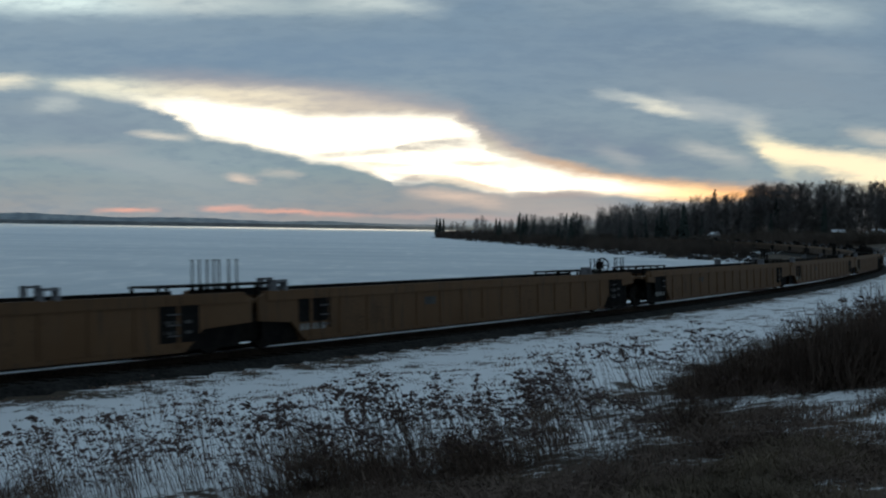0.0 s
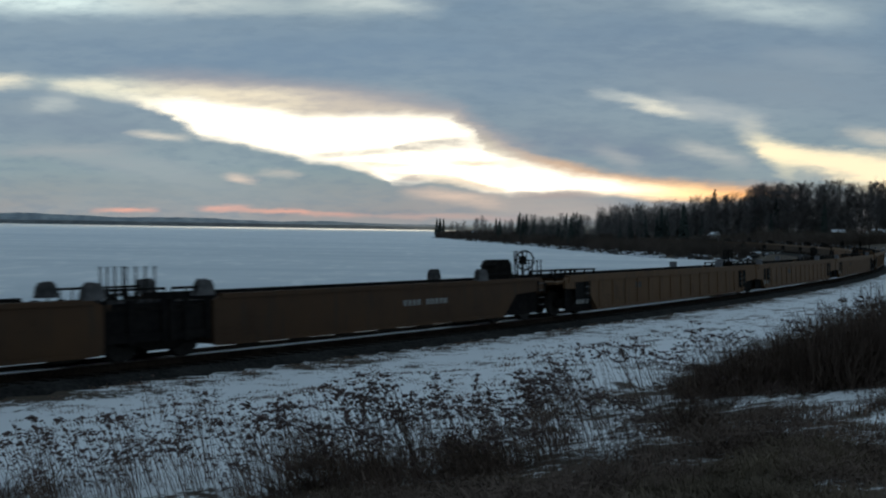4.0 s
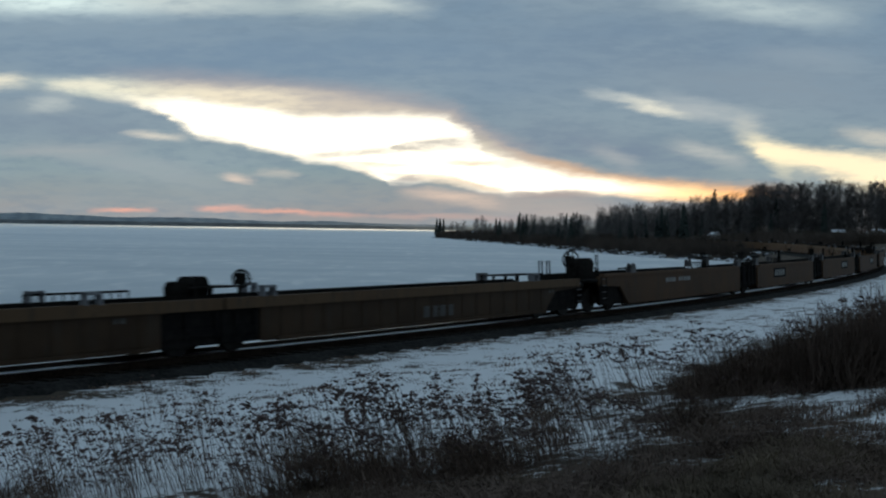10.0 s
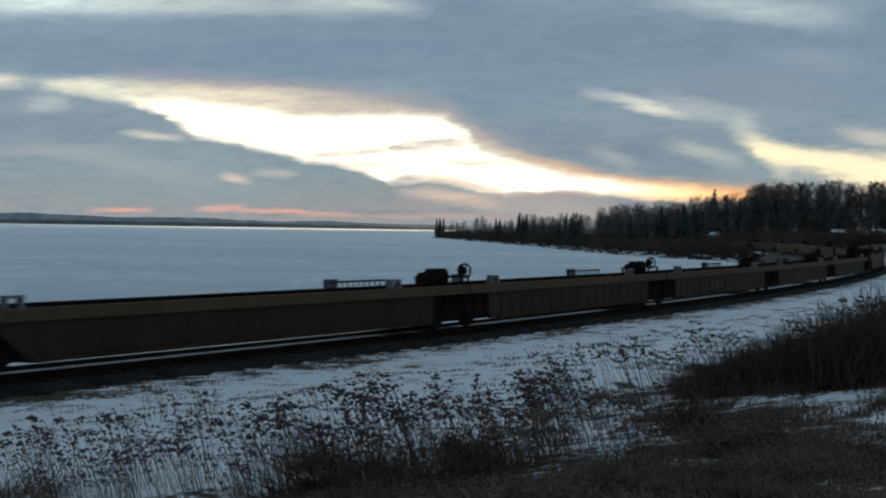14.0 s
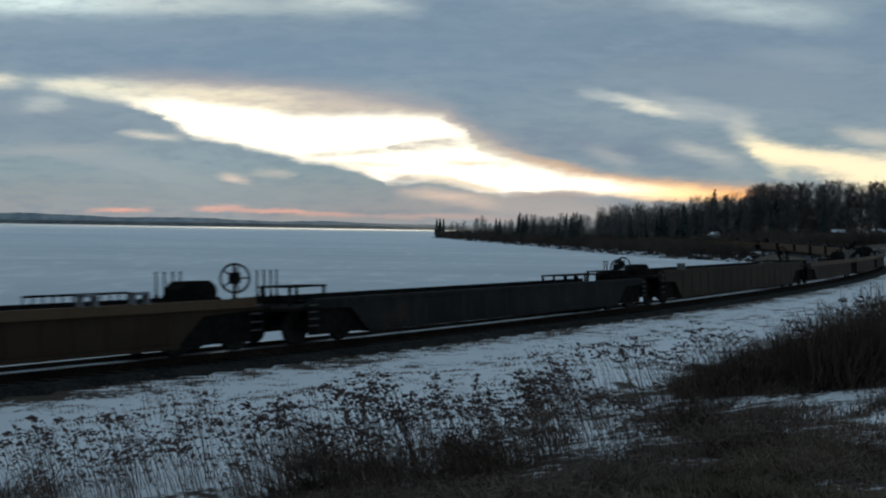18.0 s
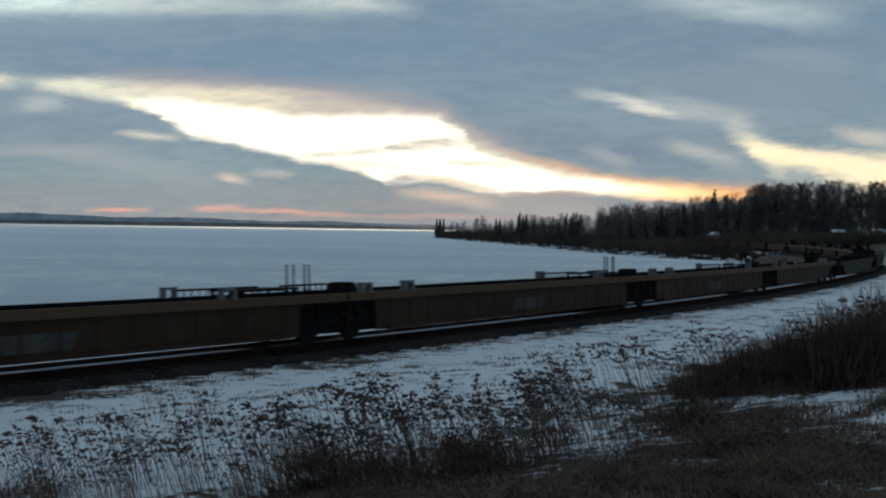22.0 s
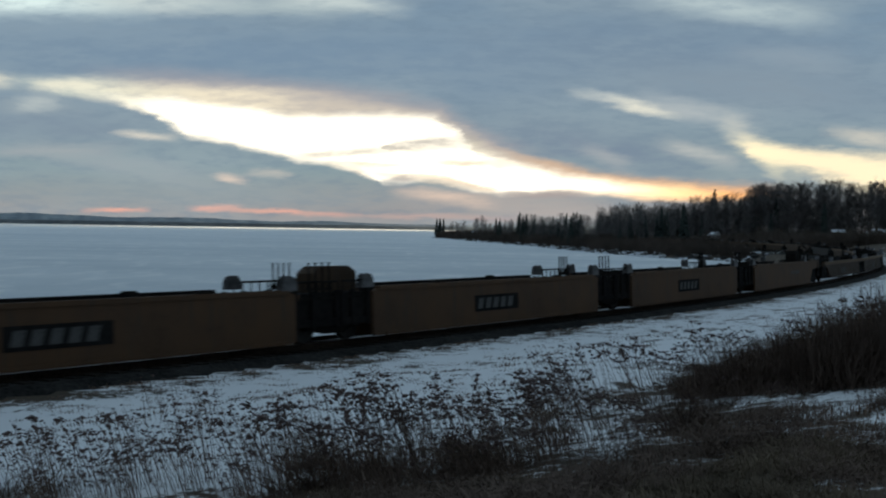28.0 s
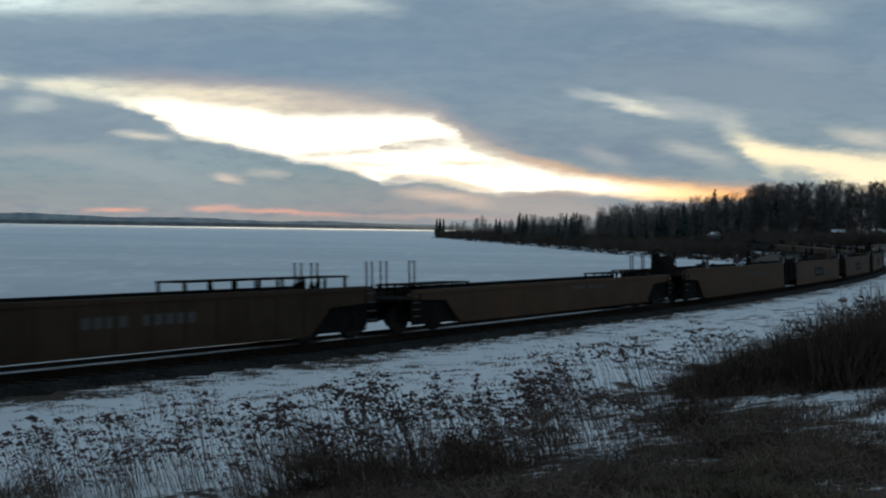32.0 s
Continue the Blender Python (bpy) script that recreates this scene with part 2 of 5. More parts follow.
def put(tr, bsdf, colour=None, rough=None, metal=None, bump=None, strength=0.3, distance=0.02):
    for key, value in (("Base Color", colour), ("Roughness", rough), ("Metallic", metal)):
        if value is None:
            continue
        if isinstance(value, bpy.types.NodeSocket):
            tr.links.new(value, bsdf.inputs[key])
        else:
            bsdf.inputs[key].default_value = (*value, 1) if key == "Base Color" else value
    if bump is not None:
        b = node(tr, "ShaderNodeBump", {"Height": bump, "Strength": strength, "Distance": distance})
        tr.links.new(b.outputs[0], bsdf.inputs["Normal"])


def coords(tr, kind="Object"):
    return node(tr, "ShaderNodeTexCoord").outputs[kind]


def world_place(tr):
    return node(tr, "ShaderNodeNewGeometry").outputs["Position"]


def snow_ground():
    def build(tr, b):
        p = world_place(tr)
        big = noise_of(tr, p, 0.22, 4)
        mid = noise_of(tr, p, 1.7, 5, 0.62)
        small = noise_of(tr, p, 9.0, 4, 0.65)
        # distance from the line: grassy bank near the lookout, clean snow beside the ballast
        rel = vec(tr, "SUBTRACT", p, (BEND_X, BEND_Y, 0))
        off = calc(tr, "SUBTRACT", vec(tr, "LENGTH", vec(tr, "MULTIPLY", rel, (1, 1, 0))), BEND_R)
        bank = smooth(tr, off, 8.5, 14.0)
        lake_side = smooth(tr, off, -2.0, -7.0)
        cover = calc(tr, "ADD", calc(tr, "MULTIPLY", mid, 0.62), calc(tr, "MULTIPLY", small, 0.38))
        cover = calc(tr, "ADD", cover, calc(tr, "MULTIPLY", calc(tr, "SUBTRACT", big, 0.5), 0.5))
        across = node(tr, "ShaderNodeSeparateXYZ", {0: p}).outputs[0]
        grassy = calc(tr, "MULTIPLY", bank, smooth(tr, calc(tr, "MULTIPLY_ADD", big, 2.0, across), -0.6, 1.8))
        cover = calc(tr, "SUBTRACT", cover, calc(tr, "MULTIPLY_ADD", grassy, 0.10, calc(tr, "MULTIPLY", bank, 0.03)))
        cover = calc(tr, "SUBTRACT", cover, calc(tr, "MULTIPLY", lake_side, 0.22))
        away = node(tr, "ShaderNodeSeparateXYZ", {0: p}).outputs[1]
        cover = calc(tr, "SUBTRACT", cover, calc(tr, "MULTIPLY", smooth(tr, away, 95.0, 170.0), 0.16))
        cover = calc(tr, "SUBTRACT", cover, calc(tr, "MULTIPLY", smooth(tr, calc(tr, "ABSOLUTE", off), 4.8, 2.2), 0.15))
        near = calc(tr, "MULTIPLY", smooth(tr, calc(tr, "MULTIPLY_ADD", big, 1.5, away), 10.4, 9.2), smooth(tr, across, -2.6, -0.6))
        cover = calc(tr, "SUBTRACT", cover, calc(tr, "MULTIPLY", near, 0.09))
        snow = smooth(tr, cover, 0.335, 0.40)
        tint = mix(tr, mid, (0.85, 0.88, 0.91), (0.92, 0.93, 0.94))
        dead = mix(tr, small, (0.04, 0.031, 0.023), (0.13, 0.10, 0.072))
        put(tr, b, mix(tr, snow, dead, tint), calc(tr, "MULTIPLY_ADD", snow, -0.3, 0.95), bump=calc(tr, "ADD", mid, calc(tr, "MULTIPLY", small, 0.4)),
            strength=0.7, distance=0.10)
    return surface("snow_and_dead_grass", build)


def ice_cover():
    def build(tr, b):
        p = world_place(tr)
        q = node(tr, "ShaderNodeMapping", {"Vector": p, "Rotation": (0, 0, 0.25), "Scale": (0.010, 0.022, 0.022)}).outputs[0]
        drift = noise_of(tr, q, 1.0, 6, 0.6)
        q2 = node(tr, "ShaderNodeMapping", {"Vector": p, "Rotation": (0, 0, 0.15), "Scale": (0.035, 0.06, 0.06)}).outputs[0]
        ripple = noise_of(tr, q2, 1.0, 5, 0.6)
        patch = smooth(tr, calc(tr, "MULTIPLY_ADD", ripple, 0.35, calc(tr, "MULTIPLY", drift, 0.65)), 0.38, 0.60)
        col = mix(tr, patch, (0.71, 0.75, 0.775), (0.83, 0.855, 0.865))
        q3 = node(tr, "ShaderNodeMapping", {"Vector": p, "Rotation": (0, 0, 0.1), "Scale": (0.30, 0.10, 0.1)}).outputs[0]
        crust = smooth(tr, calc(tr, "MULTIPLY_ADD", drift, 0.35, calc(tr, "MULTIPLY", noise_of(tr, q3, 1.0, 4, 0.6), 0.65)), 0.52, 0.62)
        col = mix(tr, calc(tr, "MULTIPLY", crust, 0.9), col, (0.94, 0.945, 0.94))
        b.inputs["Specular IOR Level"].default_value = 0.008
        put(tr, b, col, calc(tr, "MULTIPLY_ADD", patch, 0.15, 0.8), bump=ripple, strength=0.12, distance=0.08)
    return surface("snow_swept_ice", build)


def speckled(name, dark, light, scale, rough=0.9, metal=0.0, bump=0.4, distance=0.02, kind="Object", stain=None, random_shift=0.0):
    def build(tr, b):
        p = coords(tr, kind) if kind != "World" else world_place(tr)
        grain = noise_of(tr, p, scale, 5, 0.65)
        wide = noise_of(tr, p, scale * 0.13, 3, 0.5)
        f = calc(tr, "ADD", calc(tr, "MULTIPLY", grain, 0.6), calc(tr, "MULTIPLY", wide, 0.4))
        col = mix(tr, smooth(tr, f, 0.32, 0.68), dark, light)
        if stain:
            col = mix(tr, smooth(tr, noise_of(tr, p, scale * 0.3, 4, 0.7), 0.56, 0.72), col, stain)
        if random_shift:
            rnd = node(tr, "ShaderNodeObjectInfo").outputs["Random"]
            hsv = node(tr, "ShaderNodeHueSaturation", {"Color": col, "Value": calc(tr, "MULTIPLY_ADD", rnd, random_shift, 1 - random_shift / 2)})
            col = hsv.outputs[0]
        if rough > 0.84:
            b.inputs["Specular IOR Level"].default_value = 0.06
        put(tr, b, col, rough, metal, bump=grain, strength=bump, distance=distance)
    return surface(name, build)


def car_paint(name, colour, worn, rust=(0.06, 0.032, 0.018), dirt=(0.05, 0.042, 0.034)):
    """Weathered freight car paint: sun-faded, streaked down the side, rusty and grimed."""
    def build(tr, b):
        p = coords(tr)
        fade = noise_of(tr, p, 0.7, 4, 0.6)
        grain = noise_of(tr, p, 14.0, 4, 0.6)
        q = node(tr, "ShaderNodeMapping", {"Vector": p, "Scale": (5.0, 5.0, 0.5)}).outputs[0]
        runs = noise_of(tr, q, 1.3, 5, 0.65)
        col = mix(tr, smooth(tr, fade, 0.35, 0.7), colour, worn)
        col = mix(tr, calc(tr, "MULTIPLY", smooth(tr, runs, 0.5, 0.74), 0.75), col, dirt)
        col = mix(tr, calc(tr, "MULTIPLY", smooth(tr, calc(tr, "MULTIPLY_ADD", grain, 0.4, calc(tr, "MULTIPLY", fade, 0.6)), 0.56, 0.66), 0.8), col, rust)
        rnd = node(tr, "ShaderNodeObjectInfo").outputs["Random"]
        col = node(tr, "ShaderNodeHueSaturation", {"Color": col, "Value": calc(tr, "MULTIPLY_ADD", rnd, 0.16, 0.92)}).outputs[0]
        b.inputs["Specular IOR Level"].default_value = 0.15
        put(tr, b, col, 0.7, 0.0, bump=grain, strength=0.15, distance=0.01)
    return surface(name, build)


M_SNOW = snow_ground()
M_ICE = ice_cover()
M_BALLAST = speckled("ballast_stone", (0.012, 0.0118, 0.0115), (0.056, 0.054, 0.051), 9.0, 0.95, bump=1.0, distance=0.05, kind="World")
M_SLEEPER = speckled("tarred_wood", (0.02, 0.017, 0.014), (0.07, 0.058, 0.048), 9.0, 0.9, random_shift=0.5)
M_RAIL = speckled("rusty_rail", (0.022, 0.016, 0.012), (0.055, 0.038, 0.028), 12.0, 0.9, 0.0)
M_RAILTOP = speckled("polished_rail", (0.35, 0.35, 0.36), (0.5, 0.5, 0.52), 12.0, 0.28, 1.0, 0.05)
# distance haze is mixed into both hill colours, paler and bluer farther off
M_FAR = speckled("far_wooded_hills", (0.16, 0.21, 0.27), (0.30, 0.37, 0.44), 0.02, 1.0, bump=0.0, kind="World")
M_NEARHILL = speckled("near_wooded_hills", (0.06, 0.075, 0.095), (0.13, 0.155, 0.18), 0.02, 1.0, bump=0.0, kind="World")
M_BARK = speckled("grey_bark", (0.10, 0.095, 0.092), (0.27, 0.255, 0.245), 3.0, 0.95, bump=0.5, distance=0.03, random_shift=0.3)
# twigs and needles are lightened to carry the haze over the water
M_TWIG = speckled("bare_twigs", (0.115, 0.103, 0.100), (0.24, 0.215, 0.205), 0.6, 0.95, bump=0.0, random_shift=0.35)
M_SPRUCE = speckled("spruce_needles", (0.034, 0.045, 0.042), (0.075, 0.092, 0.080), 1.2, 0.9, bump=0.0, random_shift=0.4)
M_BRUSH = speckled("shore_willows", (0.065, 0.052, 0.045), (0.15, 0.118, 0.097), 0.5, 0.95, bump=0.0)
M_DRYGRASS = speckled("dead_grass", (0.072, 0.056, 0.041), (0.24, 0.188, 0.132), 2.0, 0.95, bump=0.0, kind="World")
M_STALK = speckled("dry_weed_stalk", (0.09, 0.062, 0.049), (0.27, 0.19, 0.145), 5.0, 0.9, bump=0.0, random_shift=0.4)
M_HEAD = speckled("dry_flower_head", (0.050, 0.035, 0.033), (0.155, 0.110, 0.098), 30.0, 0.95, bump=0.3, random_shift=0.4)
M_THICKET = speckled("thicket_twigs", (0.078, 0.055, 0.046), (0.235, 0.170, 0.135), 4.0, 0.92, bump=0.0, random_shift=0.3)
M_TAN = car_paint("faded_tan_paint", (0.128, 0.069, 0.034), (0.145, 0.083, 0.044))
M_ORANGE = car_paint("weathered_ochre_paint", (0.096, 0.051, 0.026), (0.078, 0.044, 0.0255))
M_BROWN = car_paint("grimy_brown_paint", (0.042, 0.025, 0.0145), (0.062, 0.038, 0.022))
M_CHORD = car_paint("faded_ochre_chord", (0.105, 0.062, 0.034), (0.125, 0.077, 0.043))
M_BLACK = car_paint("grimy_black_paint", (0.013, 0.0122, 0.012), (0.021, 0.0195, 0.0185))
M_STEEL = speckled("grimy_black_steel", (0.008, 0.0075, 0.007), (0.026, 0.022, 0.019), 6.0, 0.97, 0.0, bump=0.3, distance=0.01)
M_WHEEL = speckled("worn_wheel_steel", (0.014, 0.012, 0.011), (0.045, 0.038, 0.033), 9.0, 0.7, 0.2)
M_GUIDE = speckled("worn_grey_guide", (0.05, 0.048, 0.048), (0.16, 0.15, 0.148), 7.0, 0.7, 0.2, bump=0.2, distance=0.01)
# near-black that paints in the shade inside the wells; end frames use it too
M_INNER = speckled("well_shade_black", (0.006, 0.006, 0.007), (0.022, 0.019, 0.017), 5.0, 0.95, 0.0, bump=0.3, distance=0.01)
M_MARK = speckled("faded_white_stencil", (0.16, 0.16, 0.152), (0.36, 0.355, 0.335), 9.0, 0.8, bump=0.0)
M_PALE = speckled("pale_galvanised_steel", (0.10, 0.10, 0.11), (0.26, 0.26, 0.27), 9.0, 0.6, 0.2, bump=0.2, distance=0.01)
M_DULLMARK = speckled("dim_grey_stencil", (0.05, 0.048, 0.046), (0.125, 0.12, 0.114), 18.0, 0.85, bump=0.0)
M_PANEL = speckled("black_panel_paint", (0.008, 0.008, 0.008), (0.022, 0.020, 0.019), 7.0, 0.92, bump=0.0)
M_WHITEWALL = speckled("white_clapboard", (0.55, 0.56, 0.57), (0.75, 0.75, 0.74), 4.0, 0.85)
M_ROOFSNOW = speckled("roof_snow", (0.74, 0.78, 0.84), (0.86, 0.88, 0.90), 2.0, 0.7, bump=0.2)
M_TRACKSNOW = speckled("packed_snow", (0.74, 0.77, 0.81), (0.88, 0.89, 0.90), 1.5, 0.32, bump=0.3, distance=0.05, kind="World")
M_STONE = speckled("wet_shore_stone", (0.03, 0.03, 0.032), (0.11, 0.105, 0.10), 3.0, 0.9)
M_DARKWALL = speckled("dark_board_wall", (0.03, 0.026, 0.023), (0.08, 0.068, 0.058), 4.0, 0.9)
M_GLASS = speckled("dark_window_glass", (0.01, 0.012, 0.015), (0.02, 0.023, 0.028), 2.0, 0.12, bump=0.0)


# ---------------------------------------------------------------- mesh helpers
class Soup:
    """Collects plain geometry for one mesh."""

    def __init__(self):
        self.v, self.f, self.n = [], [], 0

    def add(self, verts, faces):
        k = len(self.v)
        self.v.extend(tuple(p) for p in verts)
        self.f.extend(tuple(k + i for i in f) for f in faces)
        return self

    def box(self, x0, x1, y0, y1, z0, z1, m=None):
        vs = [Vector(p) for p in ((x0, y0, z0), (x1, y0, z0), (x1, y1, z0), (x0, y1, z0), (x0, y0, z1), (x1, y0, z1), (x1, y1, z1), (x0, y1, z1))]
        if m is not None:
            vs = [m @ p for p in vs]
        return self.add(vs, [(3, 2, 1, 0), (4, 5, 6, 7), (0, 1, 5, 4), (1, 2, 6, 5), (2, 3, 7, 6), (3, 0, 4, 7)])

    def rod(self, a, b, r0, r1=None, sides=5, caps=True):
        a, b = Vector(a), Vector(b)
        r1 = r0 if r1 is None else r1
        d = (b - a)
        if d.length < 1e-6:
            return self
        q = d.to_track_quat("Z", "Y")
        vs = []
        for p, r in ((a, r0), (b, r1)):
            for i in range(sides):
                w = 2 * math.pi * i / sides
                vs.append(p + q @ Vector((r * math.cos(w), r * math.sin(w), 0)))
        fs = [(i, (i + 1) % sides, sides + (i + 1) % sides, sides + i) for i in range(sides)]
        if caps:
            fs += [tuple(range(sides))[::-1], tuple(range(sides, 2 * sides))]
        return self.add(vs, fs)

    def prism(self, outline, y0, y1):
        """An x-z outline drawn out from y0 to y1."""
        n = len(outline)
        vs = [(x, y0, z) for x, z in outline] + [(x, y1, z) for x, z in outline]
        fs = [(i, (i + 1) % n, n + (i + 1) % n, n + i) for i in range(n)]
        fs += [tuple(range(n))[::-1], tuple(range(n, 2 * n))]
        return self.add(vs, fs)

    def disc(self, c, axis, r, thick, sides=18, hub=0.0):
        c, axis = Vector(c), Vector(axis).normalized()
        return self.rod(c - axis * thick / 2, c + axis * thick / 2, r, r, sides)

    def ring(self, c, axis, r, tube, sides=20):
        q = Vector(axis).to_track_quat("Z", "Y")
        c = Vector(c)
        pts = [c + q @ Vector((r * math.cos(2 * math.pi * i / sides), r * math.sin(2 * math.pi * i / sides), 0)) for i in range(sides)]
        for i in range(sides):
            self.rod(pts[i], pts[(i + 1) % sides], tube, tube, 5, False)
        return self

    def blob(self, c, rx, ry, rz, turn=0.0):
        """A small faceted knob."""
        cx, cy, cz = c
        vs = [(cx, cy, cz + rz), (cx, cy, cz - rz)]
        for i in range(5):
            w = turn + 2 * math.pi * i / 5
            vs.append((cx + rx * math.cos(w), cy + ry * math.sin(w), cz + 0.25 * rz))
        fs = []
        for i in range(5):
            a, b = 2 + i, 2 + (i + 1) % 5
            fs += [(0, a, b), (1, b, a)]
        return self.add(vs, fs)

    def mesh(self, name, mat):
        me = bpy.data.meshes.new(name)
        me.from_pydata(self.v, [], self.f)
        me.materials.append(mat)
        me.update()
        return me


def part(name, soup, mat, parent, label="", at=None):
    """Links a mesh as one part under a thing or under a part."""
    me = soup if isinstance(soup, bpy.types.Mesh) else soup.mesh(name, mat)
    ob = new(name, me)
    ob.parent = parent
    if at is not None:
        ob.matrix_basis = at
    if label:
        ob["label"] = label
    return ob


def base_of(name, m=None):
    ob = new(name)
    ob.empty_display_size = 0.2
    if m is not None:
        ob.matrix_basis = m
    return ob


def thing(name, soup, mat, m=None):
    ob = new(name, soup if isinstance(soup, bpy.types.Mesh) else soup.mesh(name, mat))
    if m is not None:
        ob.matrix_basis = m
    return ob


# ---------------------------------------------------------------- ground
LAKE_Z = -2.52
SHORE = [(57.5, 200.0), (57.0, 226.0), (51.0, 232.0), (45.8, 250.0), (39.0, 293.0), (32.0, 390.0), (16.6, 505.0), (-5.5, 679.0), (14.0, 740.0), (120.0, 820.0)]


def track_offset(x, y):
    """Metres from the line, positive on the lookout's side."""
    turn = math.atan2(x - BEND_X, BEND_Y - y)
    if turn > STRAIGHT_TURN:
        c, s = math.cos(STRAIGHT_TURN), math.sin(STRAIGHT_TURN)
        return (x - BEND_X) * s - (y - BEND_Y) * c - BEND_R
    return math.hypot(x - BEND_X, y - BEND_Y) - BEND_R - bulge(turn)


def shore_side(x, y):
    """Metres inland of the far shore's line (negative: out on the lake)."""
    if y < 200:
        return -99.0
    for (xa, ya), (xb, yb) in zip(SHORE, SHORE[1:]):
        if min(ya, yb) <= y <= max(ya, yb) and yb > ya:
            return (x - (xa + (xb - xa) * (y - ya) / (yb - ya))) * 0.9 + 1.6 * noise.noise(Vector((y * 0.12, 8.0, 0))) + 0.9 * noise.noise(Vector((x * 0.3, y * 0.3, 2.0)))
    return -99.0 if y < 679 or y > 820 else x - 120


def ramp(v, pairs):
    for (a, za), (b, zb) in zip(pairs, pairs[1:]):
        if v <= b:
            w = max(0.0, (v - a) / (b - a))
            return za + (zb - za) * w
    return pairs[-1][1]


BANK = [(-9.0, -4.2), (-7.4, -2.6), (-3.6, -0.75), (-2.9, -0.62), (1.5, -0.62), (1.95, -0.29), (5.5, -0.19), (8.0, 0.18), (11.5, 0.36), (13.3, 0.48), (18.0, 1.25),
        (20.0, 1.38), (26.0, 1.5), (60.0, 2.2), (160.0, 5.0), (400, 9.0)]


def ground_z(x, y):
    d = track_offset(x, y)
    rough = noise.noise(Vector((x * 0.35, y * 0.35, 0))) * 0.10 + noise.noise(Vector((x * 1.3, y * 1.3, 3))) * 0.045
    inland = shore_side(x, y)
    far = ramp(inland, [(-6.0, -4.2), (0.0, -2.55), (3.0, -1.9), (12.0, -1.2), (40.0, -0.5), (90.0, 0.8), (250.0, 4.0), (500, 7.0)])
    if y > 290 or d < -2.9:
        near = ramp(d, BANK) if y < 300 and d < 0 else -4.2
        z = max(near, far)
        if -4.5 < d < 4.5:
            z = min(z, -0.62)
        return z + (rough * 1.5 if z > -2.4 else 0)
    z = ramp(d, BANK)
    keep = min(1.0, max(0.0, (d - 2.6) / 2.0)) if d > 0 else 0.0
    if y < 1.0 and d > 15:
        z = max(z, 1.3)
    return z + rough * keep


def ground():
    """One sheet round the lookout, fine in front of it, out to the horizon."""
    angles = [math.radians(-30 + 60 * i / 300) for i in range(301)] + [math.radians(30 + 300 * i / 60) for i in range(1, 60)]
    radii = [0.6 * (1.0 + 0.0255) ** i for i in range(0, 358)]
    radii = [r for r in radii if r < 4600] + [4700.0]
    n = len(angles)
    verts, faces = [], []
    for r in radii:
        for a in angles:
            x, y = r * math.sin(a), r * math.cos(a)
            verts.append((x, y, ground_z(x, y) if r < 1200 else -4.0))
    verts.append((0, 0, ground_z(0, 0)))
    for i in range(len(radii) - 1):
        for k in range(n):
            k2 = (k + 1) % n
            faces.append((i * n + k, i * n + k2, (i + 1) * n + k2, (i + 1) * n + k))
    for k in range(n):
        faces.append((len(verts) - 1, (k + 1) % n, k))
    me = bpy.data.meshes.new("ground")
    me.from_pydata(verts, [], [f[::-1] for f in faces])
    me.polygons.foreach_set("use_smooth", [True] * len(me.polygons))
    me.materials.append(M_SNOW)
    return tagged(new("ground", me), "thin snow over dead brown grass, sloping to the track", "ground", kind="structure")


ground()


def snowy_road():
    """A lane under snow that climbs away behind the line, on an open snowy slope."""
    s = Soup()
    n, m = 24, 6
    for i in range(n + 1):
        w = i / n
        x, y = 86.0 + 60 * w, 236.0 + 10 * w + 3 * math.sin(w * 3)
        for k in range(m + 1):
            v = k / m
            rise = 1.7 + 2.8 * min(1.0, max(0.0, ((x - 4 * v) / (y + 14 * v) - 0.360) / 0.018)) * v
            s.v.append((x - 4 * v, y + 14 * v, rise + 0.12 * noise.noise(Vector((x * 0.4, v * 4, 1)))))
        s.v.append((x - 5, y + 18, -0.5))
    c = m + 2
    s.f = [(c * i + k, c * i + c + k, c * i + c + 1 + k, c * i + 1 + k) for i in range(n) for k in range(m + 1)]
    tagged(thing("road", s, M_TRACKSNOW), "narrow lane under fresh snow", "road", kind="structure")


snowy_road()
lake_soup = Soup()
lake_soup.add([(-4000, -300, LAKE_Z), (4000, -300, LAKE_Z), (2600, 4300, LAKE_Z), (-2600, 4300, LAKE_Z)], [(0, 1, 2, 3)])
tagged(thing("lake", lake_soup, M_ICE), "frozen lake under wind-swept snow", "frozen lake", kind="structure")


def far_shore(name, dist, left, right, jag, seed, mat, label):
    """A wooded ridge along the far side of the lake, falling from left to right."""
    s = Soup()
    n = 520
    for i in range(n + 1):
        a = math.radians(-36 + 56 * i / n)
        x, y = dist * math.sin(a), dist * math.cos(a)
        w = min(1.0, max(0.0, (math.degrees(a) + 21) / 21))
        h = left + (right - left) * w
        h *= 1.0 + 0.22 * noise.fractal(Vector((i * 0.03, seed, 0)), 1.0, 2.0, 3)
        h += jag * noise.noise(Vector((i * 1.1, seed, 5)))
        s.v += [(x, y, LAKE_Z - 0.5), (x * 1.003, y * 1.003, max(1.0, h * 0.55)), (x * 1.009, y * 1.009, max(1.5, h)), (x * 1.018, y * 1.018, max(1.0, h * 0.6)), (x * 1.023, y * 1.023, LAKE_Z - 1)]
    for i in range(n):
        for k in range(4):
            a = i * 5 + k
            s.f.append((a, a + 5, a + 6, a + 1))
    return tagged(thing(name, s, mat), label, "hills", kind="structure")


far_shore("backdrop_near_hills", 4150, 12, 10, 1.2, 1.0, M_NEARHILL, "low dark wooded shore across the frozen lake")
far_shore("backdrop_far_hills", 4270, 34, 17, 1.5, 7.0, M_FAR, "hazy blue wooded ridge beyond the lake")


# ---------------------------------------------------------------- track
HALF = 1.42              # half the width of a car
TRACK_FROM, TRACK_TO = START_TURN + 40 / NEAR_R, START_TURN + 470 / NEAR_R


